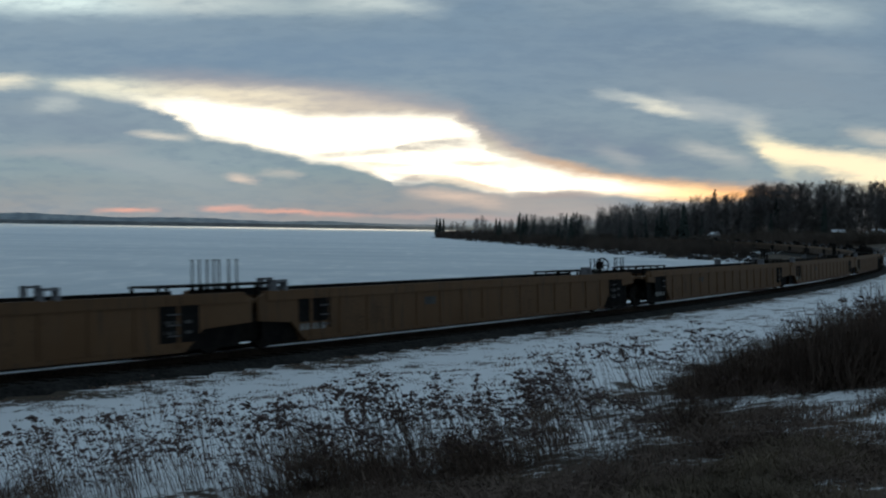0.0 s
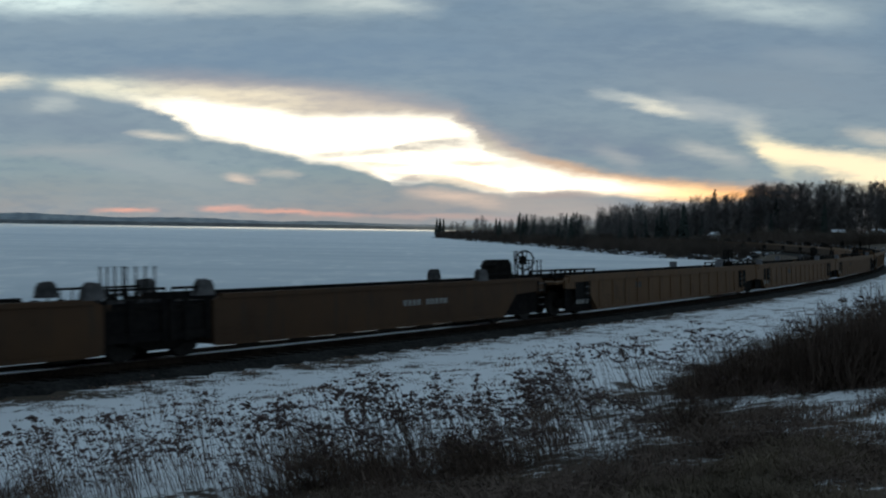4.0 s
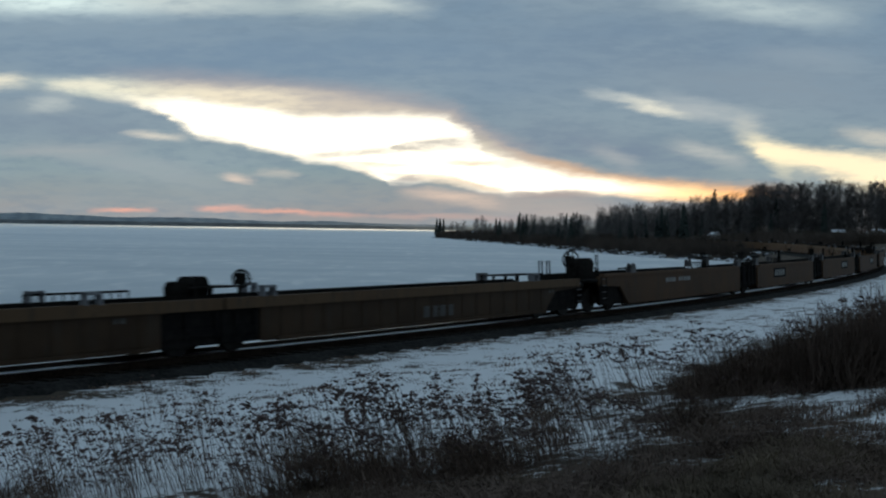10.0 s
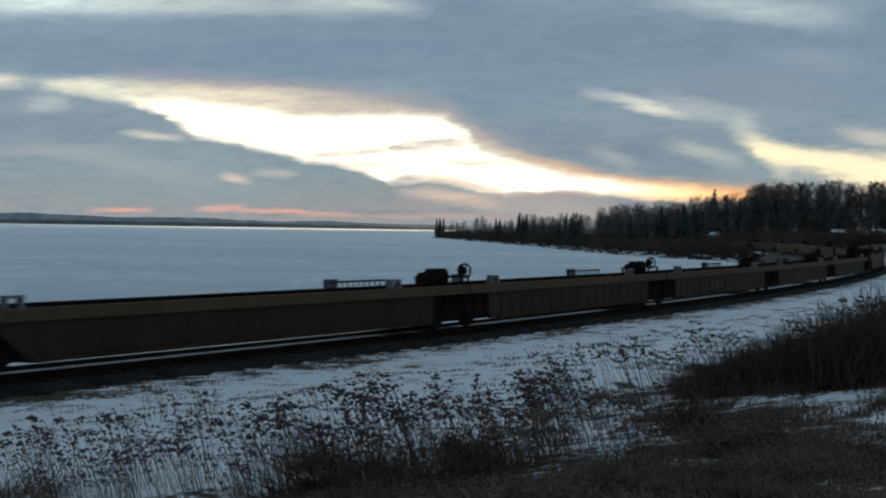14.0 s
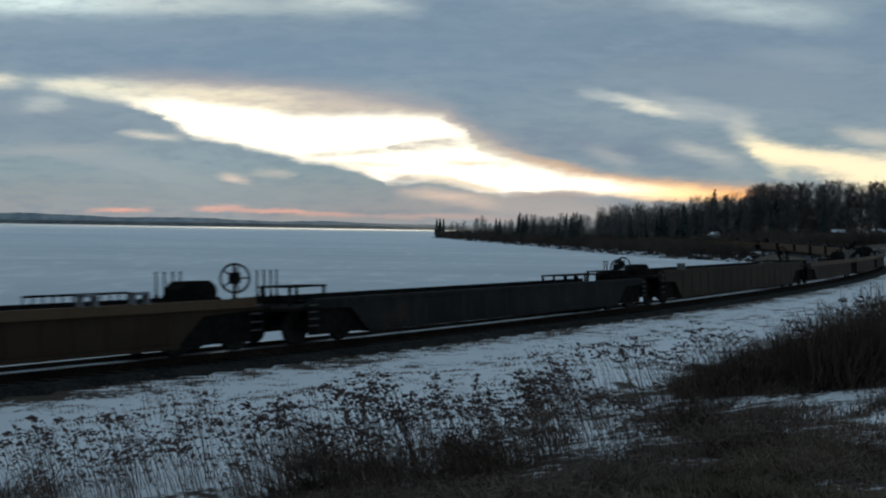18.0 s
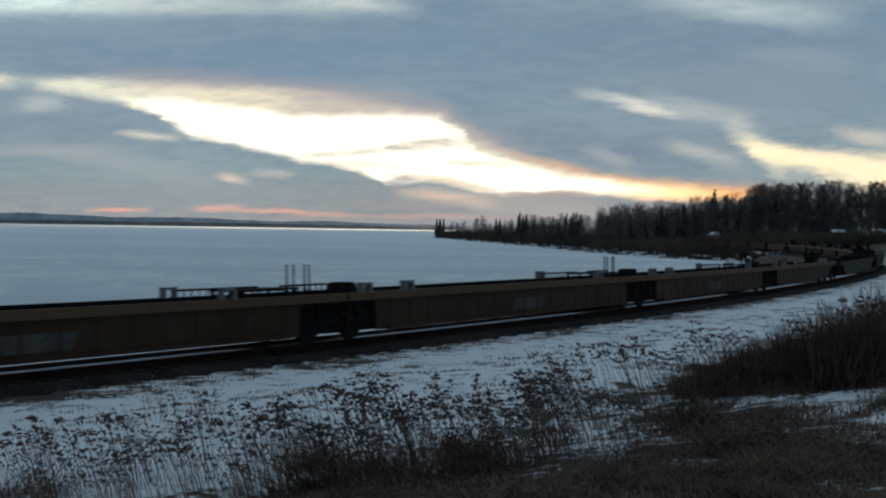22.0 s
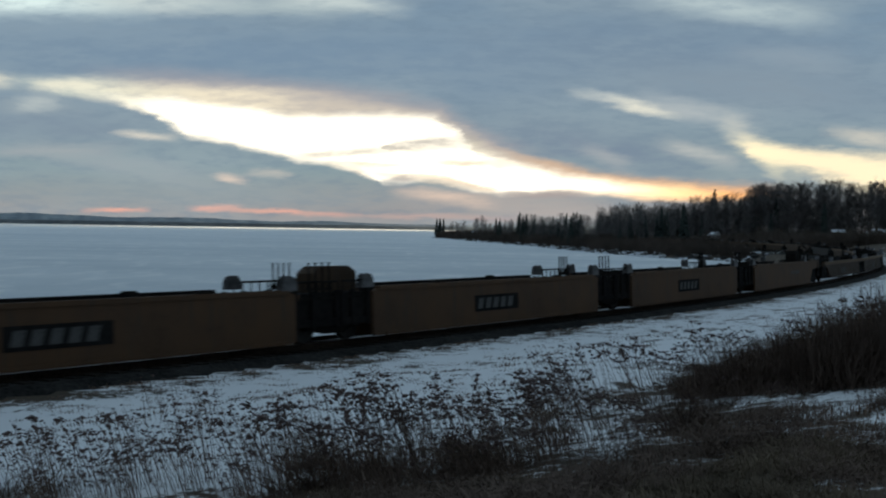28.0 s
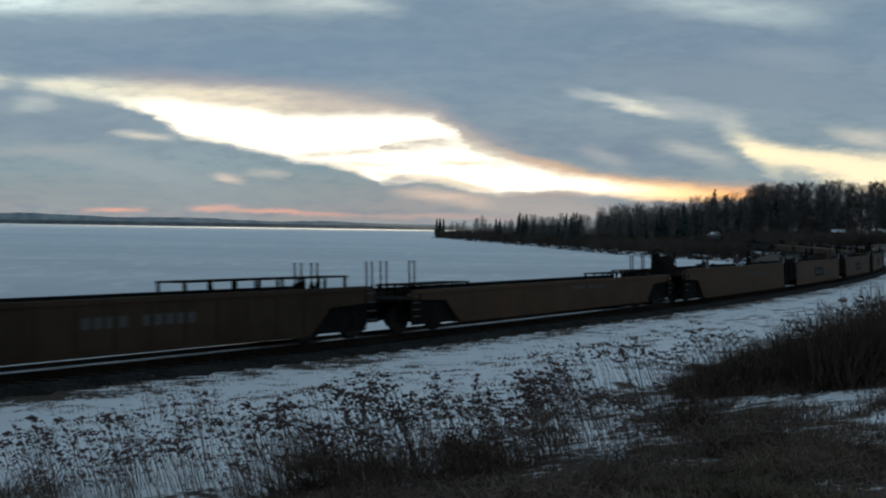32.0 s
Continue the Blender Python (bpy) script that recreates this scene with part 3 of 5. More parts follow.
def swept(section, closed=True, steps=240, to=TRACK_TO):
    """A cross section (offset, height) drawn along the line."""
    s = Soup()
    n = len(section)
    for i in range(steps + 1):
        turn = TRACK_FROM + (to - TRACK_FROM) * i / steps
        for off, z in section:
            p, _ = rail_point(turn, off)
            s.v.append((p.x, p.y, z + CANT * (off - HALF)))
    for i in range(steps):
        for k in range(n if closed else n - 1):
            a, b = i * n + k, i * n + (k + 1) % n
            s.f.append((a, b, b + n, a + n))
    return s


def track():
    bed = swept([(-3.6, -0.9), (-2.7, -0.50), (-1.75, -0.19), (1.6, -0.19), (2.05, -0.38), (2.7, -0.85)])
    tagged(thing("ballast_bed", bed, M_BALLAST), "dark crushed stone ballast under the track", "ballast", kind="structure")
    drift = swept([(-3.5, -0.75), (-2.65, -0.44), (-1.7, -0.135), (-0.9, -0.11), (-0.6, -0.12), (0.0, -0.10), (0.6, -0.13), (0.66, -0.30)], closed=False, to=START_TURN + 185 / NEAR_R)
    tagged(thing("track_snow", drift, M_TRACKSNOW), "packed snow lying between and beyond the rails", "snow", kind="structure")
    for side in (-1, 1):
        c = 0.7525 * side
        rail = swept([(c - 0.07, -0.17), (c + 0.07, -0.17), (c + 0.07, -0.155), (c + 0.012, -0.135), (c + 0.012, -0.045), (c + 0.036, -0.03),
                      (c + 0.036, -0.004), (c - 0.036, -0.004), (c - 0.036, -0.03), (c - 0.012, -0.045), (c - 0.012, -0.135), (c - 0.07, -0.155)])
        r = tagged(thing("rail", rail, M_RAIL), "rusty steel rail with a bright worn head", "rail", "rails of the track", "structure")
        part("rail_head", swept([(c - 0.034, -0.004), (c + 0.034, -0.004), (c + 0.03, 0.0), (c - 0.03, 0.0)]), M_RAILTOP, r, "polished running surface")


track()


def sleepers():
    bed = bpy.data.objects["ballast_bed"]
    me = Soup().box(-0.115, 0.115, -1.3, 1.3, -0.34, -0.165).mesh("sleeper", M_SLEEPER)
    rng = random.Random(2)
    for i in range(280):
        p, turn = rail_point(START_TURN + (92 + 0.56 * i) / NEAR_R)
        part("sleeper", me, M_SLEEPER, bed, at=pose(p.x, p.y, rng.uniform(-0.01, 0.005) - CANT * HALF, rz=math.degrees(turn) + rng.uniform(-1, 1)) @ pose(0, 0, 0, rx=-math.degrees(CANT)))


sleepers()


# ---------------------------------------------------------------- the train
# Places of the joints along the train, in metres from its mark: (front end, rear end, type, end at front, end at rear)
K = 0.93
TRAIN = [
    ("dark", (476.0, 457.0, 438.5, 421.5, 405.0, 387.0)),
    ("dark", (387.0, 368.5, 350.5, 333.0, 316.0, 298.0)),
    ("dark", (298.0, 279.5, 261.5, 244.0, 227.0, 208.5)),
    ("tan", (208.5, 187.0, 163.6, 139.8)),
    ("tan", (139.8, 116.8, 95.0, 71.1)),
    ("ochre", (71.1, 53.0, 36.1, 19.3, 2.4, -17.6)),
    ("dark", (-17.6, -37.0, -53.9, -71.2, -87.4, -106.9)),
    ("dark_single", (-106.9, -133.7)),
    ("black_single", (-133.7, -157.0)),
    ("panel", (-157.0, -176.5, -195.6, -215.6, -235.5, -254.9)),
    ("ochre", (-254.9, -273.0, -290.0, -307.4, -324.6, -344.6)),
    ("ochre_single", (-344.6, -366.2)),
    ("dark_single", (-366.2, -390.0)),
    ("ochre", (-390.0, -408.0, -425.0, -442.0, -459.0, -477.5)),
]
TOP, BOTTOM = 1.41, 0.12
DEPTHS = {          # top and bottom of the sides; the older cars have shallower ones
    "tan": (1.42, 0.14), "ochre": (1.41, 0.22), "dark": (1.30, 0.22), "panel": (1.26, 0.22), "dark_single": (1.41, 0.21), "black_single": (1.16, 0.21),
    "ochre_single": (1.23, 0.21),
}
LOOKS = {
    "tan": (M_TAN, M_TAN, "faded tan"), "ochre": (M_ORANGE, M_ORANGE, "weathered ochre"), "dark": (M_BROWN, M_CHORD, "grimy dark brown"),
    "panel": (M_BROWN, M_CHORD, "grimy brown"), "dark_single": (M_BROWN, M_BROWN, "dark brown"), "black_single": (M_BLACK, M_BLACK, "grimy black"),
    "ochre_single": (M_ORANGE, M_ORANGE, "weathered ochre"),
}
moving = []          # (thing, front place, rear place)
MESHES = {}


def shared(key, build, mat):
    if key not in MESHES:
        s = Soup()
        build(s)
        MESHES[key] = s.mesh(key[0], mat)
    return MESHES[key]


WHEEL_R = 0.44


def wheel_soup(s):
    for r, a, b in ((WHEEL_R, -0.055, 0.055), (WHEEL_R + 0.028, 0.035, 0.06), (0.14, -0.09, 0.09)):
        s.rod((0, a, 0), (0, b, 0), r, r, 22)


def sideframe_soup(s):
    s.prism([(-1.10, 0.36), (-1.10, 0.56), (-0.72, 0.62), (-0.42, 0.80), (0.42, 0.80), (0.72, 0.62), (1.10, 0.56), (1.10, 0.36), (0.80, 0.40), (0.40, 0.22),
             (-0.40, 0.22), (-0.80, 0.40)], -0.07, 0.07)
    for x in (-0.88, 0.88):
        s.box(x - 0.13, x + 0.13, -0.12, 0.12, 0.34, 0.60)


def spring_soup(s):
    for x in (-0.17, 0.0, 0.17):
        for k in range(5):
            s.ring((x, 0, 0.32 + 0.055 * k), (0, 0, 1), 0.065, 0.016, 8)


def truck(parent, x):
    """A four-wheeled truck under a car's end."""
    bol = part("truck", shared(("truck_bolster",), lambda s: (s.box(-0.22, 0.22, -1.1, 1.1, 0.52, 0.76), s.box(-0.3, 0.3, -0.35, 0.35, 0.70, 0.86),
                                                               s.box(-0.95, 0.95, -0.10, 0.10, 0.40, 0.48)), M_STEEL), M_STEEL, parent, "black cast steel truck", pose(x, 0, 0))
    for side in (-1, 1):
        part("side_frame", shared(("side_frame",), sideframe_soup, M_STEEL), M_STEEL, bol, at=pose(0, 1.02 * side, 0))
        part("spring_nest", shared(("spring_nest",), spring_soup, M_STEEL), M_STEEL, bol, at=pose(0, 1.02 * side, 0))
        for ax in (-0.88, 0.88):
            part("wheel", shared(("wheel",), wheel_soup, M_WHEEL), M_WHEEL, bol, "worn steel wheel", at=pose(ax, 0.7525 * side, WHEEL_R, rz=0 if side < 0 else 180))
    for ax in (-0.88, 0.88):
        part("axle", shared(("axle",), lambda s: s.rod((0, -0.95, 0), (0, 0.95, 0), 0.085, 0.085, 8), M_STEEL), M_STEEL, bol, at=pose(ax, 0, WHEEL_R))
    return bol


def side_outline(kind, length, single_f, single_r):
    """The side of a well, seen square on: cut away over a truck at a coupled end, square at an inner joint."""
    f, r = length / 2, -length / 2
    tan = kind == "tan"
    ef = 0.75 if single_f else (0.12 if tan else 1.75)
    er = 0.75 if single_r else (0.12 if tan else 1.25)
    cf, cr = (3.3 if single_f else 2.1), (3.3 if single_r else 1.75)
    pts = []
    if single_r or tan:
        pts += [(r + er, 0.70), (r + cr - 0.5, 0.62), (r + cr, BOTTOM)] if tan and not single_r else [(r + er, min(0.98, TOP - 0.22)), (r + cr - 0.75, min(0.90, TOP - 0.28)), (r + cr, BOTTOM)]
    else:
        pts += [(r + er, BOTTOM + 0.06), (r + er + 0.1, BOTTOM)]
    if single_f or tan:
        pts += [(f - cf, BOTTOM), (f - cf + 0.5, 0.62), (f - ef, 0.70)] if tan and not single_f else [(f - cf, BOTTOM), (f - cf + 0.75, min(0.90, TOP - 0.28)), (f - ef, min(0.98, TOP - 0.22))]
    else:
        pts += [(f - ef - 0.1, BOTTOM), (f - ef, BOTTOM + 0.06)]
    pts += [(f - ef, TOP - 0.14), (f - ef - 0.2, TOP - 0.06), (r + er + 0.2, TOP - 0.06), (r + er, TOP - 0.14)]
    return pts, (cf, cr, ef, er)


def bars(parent, x0, x1, z0, z1, y, count, mat, gap=0.35):
    """Unreadable stencilled marks as plain bars."""
    w = (x1 - x0) / count
    me = shared(("letter_bar", round(w, 3), z0, z1, y, mat.name), lambda q: q.box(0, w * (1 - gap), y - 0.004, y, z0, z1), mat)
    for i in range(count):
        if count > 6 and i == 4:
            continue
        part("letter_bar", me, mat, parent, at=pose(x0 + i * w, 0, 0))


def ear_soup(s):
    """Corner guide for a container: two rounded cheeks with an open slot between them."""
    for y in (-0.11, 0.07):
        s.prism([(-0.27, -0.02), (0.27, -0.02), (0.24, 0.20), (0.16, 0.32), (-0.06, 0.36), (-0.17, 0.28)], y, y + 0.03)
    s.box(-0.17, 0.05, -0.08, 0.07, 0.0, 0.16)
    s.box(0.12, 0.20, -0.08, 0.07, 0.0, 0.26)


def block_soup(s):
    """Low open bracket on the older cars: a plate on two cheeks."""
    for x in (-0.20, 0.15):
        s.box(x, x + 0.05, -0.12, 0.10, -0.02, 0.26)
    s.box(-0.20, 0.20, -0.12, 0.10, 0.20, 0.25)


def unit(kind, front, rear, single_f, single_r, number):
    global TOP, BOTTOM
    TOP, BOTTOM = DEPTHS[kind]
    if kind == "ochre" and number > 35:
        BOTTOM = 0.07
    length = (front - rear) * K
    body_mat, chord_mat, word = LOOKS[kind]
    car = base_of("well_car")
    tagged(car, f"empty {word} well car rolling along the lakeside track", "railway car", "empty well cars of the train")
    outline, (cf, cr, ef, er) = side_outline(kind, length, single_f, single_r)
    f, r = length / 2, -length / 2
    ribbed = kind in ("tan", "dark", "panel", "dark_single")
    for side in (-1, 1):
        s = Soup()
        y_out = HALF * side
        inset = 0.05 if kind in ("dark", "panel") else 0.0
        ya, yb = (y_out - side * inset, y_out - side * (0.10 + inset))
        s.prism(outline if side < 0 else outline[::-1], ya, yb)
        wall = part("side_wall", s, body_mat, car)
        chord = Soup()
        through_ends = kind in ("dark", "panel")       # the older cars' chords run on over the joints
        ca, cb = (r + (0.06 if through_ends and not single_r else er + 0.25)), (f - (0.06 if through_ends and not single_f else ef + 0.25))
        chord.box(ca, cb, min(y_out + 0.045 * side, y_out - 0.16 * side), max(y_out + 0.045 * side, y_out - 0.16 * side), TOP - (0.21 if kind == "panel" else 0.26) if inset else TOP - 0.24 if kind == "tan" else TOP - 0.11, TOP)
        part("top_chord", chord, chord_mat, wall, "faded steel top chord" if inset else "")
        # thin added sheet on the inner face, coloured as the well's shade
        shade_sheet = Soup()
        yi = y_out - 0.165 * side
        shade_sheet.box(ca, cb, min(yi, yi - 0.012 * side), max(yi, yi - 0.012 * side), BOTTOM + 0.02, TOP + 0.004)
        part("inner_lining", shade_sheet, M_INNER, wall, "inside of the well, its shade painted black")
        sill = Soup()
        sill.box(r + cr, f - cf, min(y_out + 0.03 * side, y_out - 0.14 * side), max(y_out + 0.03 * side, y_out - 0.14 * side), BOTTOM - 0.005, BOTTOM + 0.09)
        part("bottom_sill", sill, body_mat, wall)
        if ribbed:
            n, deep = (15, 0.030) if kind == "tan" else (17, 0.014)
            key = ("rib", kind, side)
            for i in range(n):
                x = r + cr + 0.2 + (f - cf - r - cr - 0.4) * i / (n - 1)
                part("rib", shared(key, lambda q: q.prism([(-0.045, BOTTOM + 0.08), (0.045, BOTTOM + 0.08), (0.045, TOP - 0.12), (-0.045, TOP - 0.12)],
                                                          -deep if side < 0 else 0.0, 0.0 if side < 0 else deep), body_mat), body_mat, wall, at=pose(x, ya, 0))
        if kind == "ochre" and number > 35:
            for x in (r * 0.45, f * 0.42):
                part("chord_bracket", shared(("chord_bracket",), lambda q: q.prism([(-0.26, 0), (0.26, 0), (0.16, 0.055), (-0.16, 0.055)], -0.06, 0.06), M_STEEL), M_STEEL, wall,
                     at=pose(x, y_out - 0.06 * side, TOP))
        if kind == "ochre" and number < 35:
            # lugs under the sill, with light between them
            for i in range(7):
                x = r + cr + 0.6 + (f - cf - r - cr - 1.2) * i / 6
                part("sill_lug", shared(("sill_lug",), lambda q: q.prism([(-0.35, 0), (0.35, 0), (0.28, -0.055), (-0.28, -0.055)], -0.06, 0.06), M_STEEL), M_STEEL, wall,
                     at=pose(x, y_out - 0.06 * side, BOTTOM))
    # floor of the well: cross bearers and end bulkheads
    n = 9
    for i in range(n):
        x = r + cr + 0.3 + (f - cf - r - cr - 0.6) * i / (n - 1)
        part("cross_bearer", shared(("cross_bearer",), lambda q: q.box(-0.14, 0.14, -HALF + 0.1, HALF - 0.1, BOTTOM - 0.02, BOTTOM + 0.10), M_STEEL), M_STEEL, car, at=pose(x, 0, 0))
    for x, c, e, sign in ((f, cf, ef, 1), (r, cr, er, -1)):
        b = Soup()
        b.add([(x - sign * c, -HALF + 0.1, BOTTOM), (x - sign * c, HALF - 0.1, BOTTOM), (x - sign * (c - 0.5), HALF - 0.1, TOP - 0.13), (x - sign * (c - 0.5), -HALF + 0.1, TOP - 0.13),
               (x - sign * (c - 0.1), -HALF + 0.1, BOTTOM), (x - sign * (c - 0.1), HALF - 0.1, BOTTOM), (x - sign * (c - 0.6), HALF - 0.1, TOP - 0.13), (x - sign * (c - 0.6), -HALF + 0.1, TOP - 0.13)],
              [(0, 1, 2, 3), (7, 6, 5, 4), (3, 2, 6, 7), (0, 4, 5, 1), (0, 3, 7, 4), (1, 5, 6, 2)])
        part("bulkhead", b, body_mat, car)
        d = Soup()
        lo, hi = sorted((x - sign * (c - 0.55), x - sign * (0.35 if e < 0.9 else 0.10)))
        d.box(lo, hi, -1.28, 1.28, TOP - 0.29, TOP - 0.21)
        d.box(lo, hi, -0.32, 0.32, 0.76, TOP - 0.29)
        part("end_deck", d, body_mat if kind == "tan" else M_STEEL, car, "grimy end platform over the truck")
        if e > 1.0:
            # near-black block and posts that fill the joint above the truck
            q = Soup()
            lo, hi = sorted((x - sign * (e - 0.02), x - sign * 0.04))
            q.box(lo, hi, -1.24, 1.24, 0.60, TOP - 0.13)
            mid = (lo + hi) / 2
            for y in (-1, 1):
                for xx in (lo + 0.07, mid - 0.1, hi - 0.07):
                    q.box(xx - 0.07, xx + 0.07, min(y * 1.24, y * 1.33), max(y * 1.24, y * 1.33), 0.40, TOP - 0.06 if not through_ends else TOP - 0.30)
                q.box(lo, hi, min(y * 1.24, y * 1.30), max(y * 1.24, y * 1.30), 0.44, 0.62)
            part("end_frame", q, M_INNER, car, "near-black end frame over the truck")
    ends_of_unit(car, kind, length, single_f, single_r, number)
    lettering(car, kind, length, single_f, single_r, number)
    # trucks: an inner joint's truck belongs to the car ahead of it
    if single_f:
        truck(car, f - 1.95)
        coupler(car, f, 1)
    if single_r:
        truck(car, r + 1.95)
        coupler(car, r, -1)
    else:
        truck(car, r)
    moving.append((car, front * K, rear * K))
    return car


def coupler(car, x, sign):
    s = Soup()
    a, b = sorted((x - sign * 1.0, x - sign * 0.12))
    s.box(a, b, -0.09, 0.09, 0.74, 0.92)
    a, b = sorted((x - sign * 0.14, x + sign * 0.02))
    s.box(a, b, -0.16, 0.12, 0.68, 0.98)
    c = part("coupler", s, M_STEEL, car, "black knuckle coupler")
    h = Soup()
    pts = [Vector((x - sign * 0.5, -0.35, 0.75)), Vector((x - sign * 0.3, -0.33, 0.5)), Vector((x - sign * 0.05, -0.25, 0.36)), Vector((x + sign * 0.05, -0.2, 0.40))]
    for p0, p1 in zip(pts, pts[1:]):
        h.rod(p0, p1, 0.025, 0.025, 6)
    part("air_hose", h, M_STEEL, c)


def ladder(car, x, y, z0, z1, name="ladder"):
    key = (round(z0, 2), round(z1, 2))
    stile = shared(("stile",) + key, lambda q: q.rod((0, 0, z0), (0, 0, z1), 0.02, 0.02, 5), M_STEEL)
    rung = shared(("rung",), lambda q: q.rod((0, 0, 0), (0.4, 0, 0), 0.018, 0.018, 5), M_GUIDE)
    lad = part(name, stile, M_STEEL, car, "steel rung ladder", at=pose(x - 0.2, y, 0))
    part("stile", stile, M_STEEL, lad, at=pose(0.4, 0, 0))
    for k in range(4):
        part("rung", rung, M_GUIDE, lad, at=pose(0, 0, z0 + (z1 - z0) * (k + 0.4) / 4))
    return lad


def posts(car, places, y, top):
    """Slender guide posts, each on a splayed foot."""
    key = ("guide_post", round(TOP, 2), top)
    me = shared(key, lambda q: (q.rod((0, 0, TOP - 0.26), (0, 0, top), 0.027, 0.022, 6), q.rod((0, 0, top - 0.03), (0, 0, top), 0.04, 0.04, 6),
                                q.prism([(-0.11, TOP - 0.05), (0.11, TOP - 0.05), (0.03, TOP + 0.14), (-0.03, TOP + 0.14)], -0.02, 0.02)), M_STEEL)
    for x in places:
        part("guide_post", me, M_STEEL, car, at=pose(x, y, 0))


def brake_wheel(car, x, y, z, r=0.27):
    s = Soup()
    s.ring((0, 0, 0), (0.6, 0.8, 0), r, 0.03, 20)
    for k in range(5):
        w = 2 * math.pi * k / 5
        s.rod((0, 0, 0), (0.8 * r * math.cos(w), -0.6 * r * math.cos(w), r * math.sin(w)), 0.02, 0.02, 5)
    s.rod((0, 0, 0), (0.12, 0.16, 0), 0.07, 0.07, 8)
    w = part("brake_wheel", s, M_STEEL, car, "round spoked hand brake wheel", at=pose(x, y, z))
    q = Soup()
    q.rod((0.13, 0.17, TOP - 0.26 - z), (0.13, 0.17, r * 0.9), 0.05, 0.04, 6)
    q.box(0.02, 0.26, 0.08, 0.26, -0.14, 0.14)
    part("brake_mast", q, M_STEEL, w, "mast with hand brake gear")
    return w


def handrail(car, xa, xb, y, z, posts=3):
    s = Soup()
    s.rod((xa, y, z), (xb, y, z), 0.03, 0.03, 5)
    for i in range(posts):
        x = xa + (xb - xa) * i / (posts - 1)
        s.rod((x, y, TOP - 0.14), (x, y, z), 0.02, 0.02, 5)
    return part("handrail", s, M_STEEL, car)


def equipment_box(car, xa, xb, top, label="sooty equipment box on the end deck", mat=None):
    """A box with sloped shoulders on the end deck."""
    s = Soup()
    w = (xb - xa) * 0.14
    s.prism([(xa, TOP - 0.24), (xb, TOP - 0.24), (xb, top - 0.16), (xb - w, top), (xa + w, top), (xa, top - 0.16)], -0.30, 0.30)
    s.box(xa - 0.08, xb + 0.08, -0.34, 0.34, TOP - 0.26, TOP + 0.03)
    s.box(xa + w, xb - w, -0.24, 0.24, top, top + 0.03)
    return part("equipment_box", s, mat or M_STEEL, car, label)


def deck_cover(car, xa, xb, top, y=0.55):
    """A raised plate on short legs over the end of the well."""
    s = Soup()
    s.prism([(xa, top - 0.05), (xb, top - 0.05), (xb - 0.06, top), (xa + 0.06, top)], -y, y)
    n = max(2, int((xb - xa) / 0.8) + 1)
    for i in range(n):
        x = xa + 0.08 + (xb - xa - 0.16) * i / (n - 1)
        for side in (-1, 1):
            s.box(x - 0.03, x + 0.03, side * (y - 0.06) - 0.03, side * (y - 0.06) + 0.03, TOP - 0.26, top - 0.05)
    return part("deck_cover", s, M_STEEL, car, "raised dark deck plate")


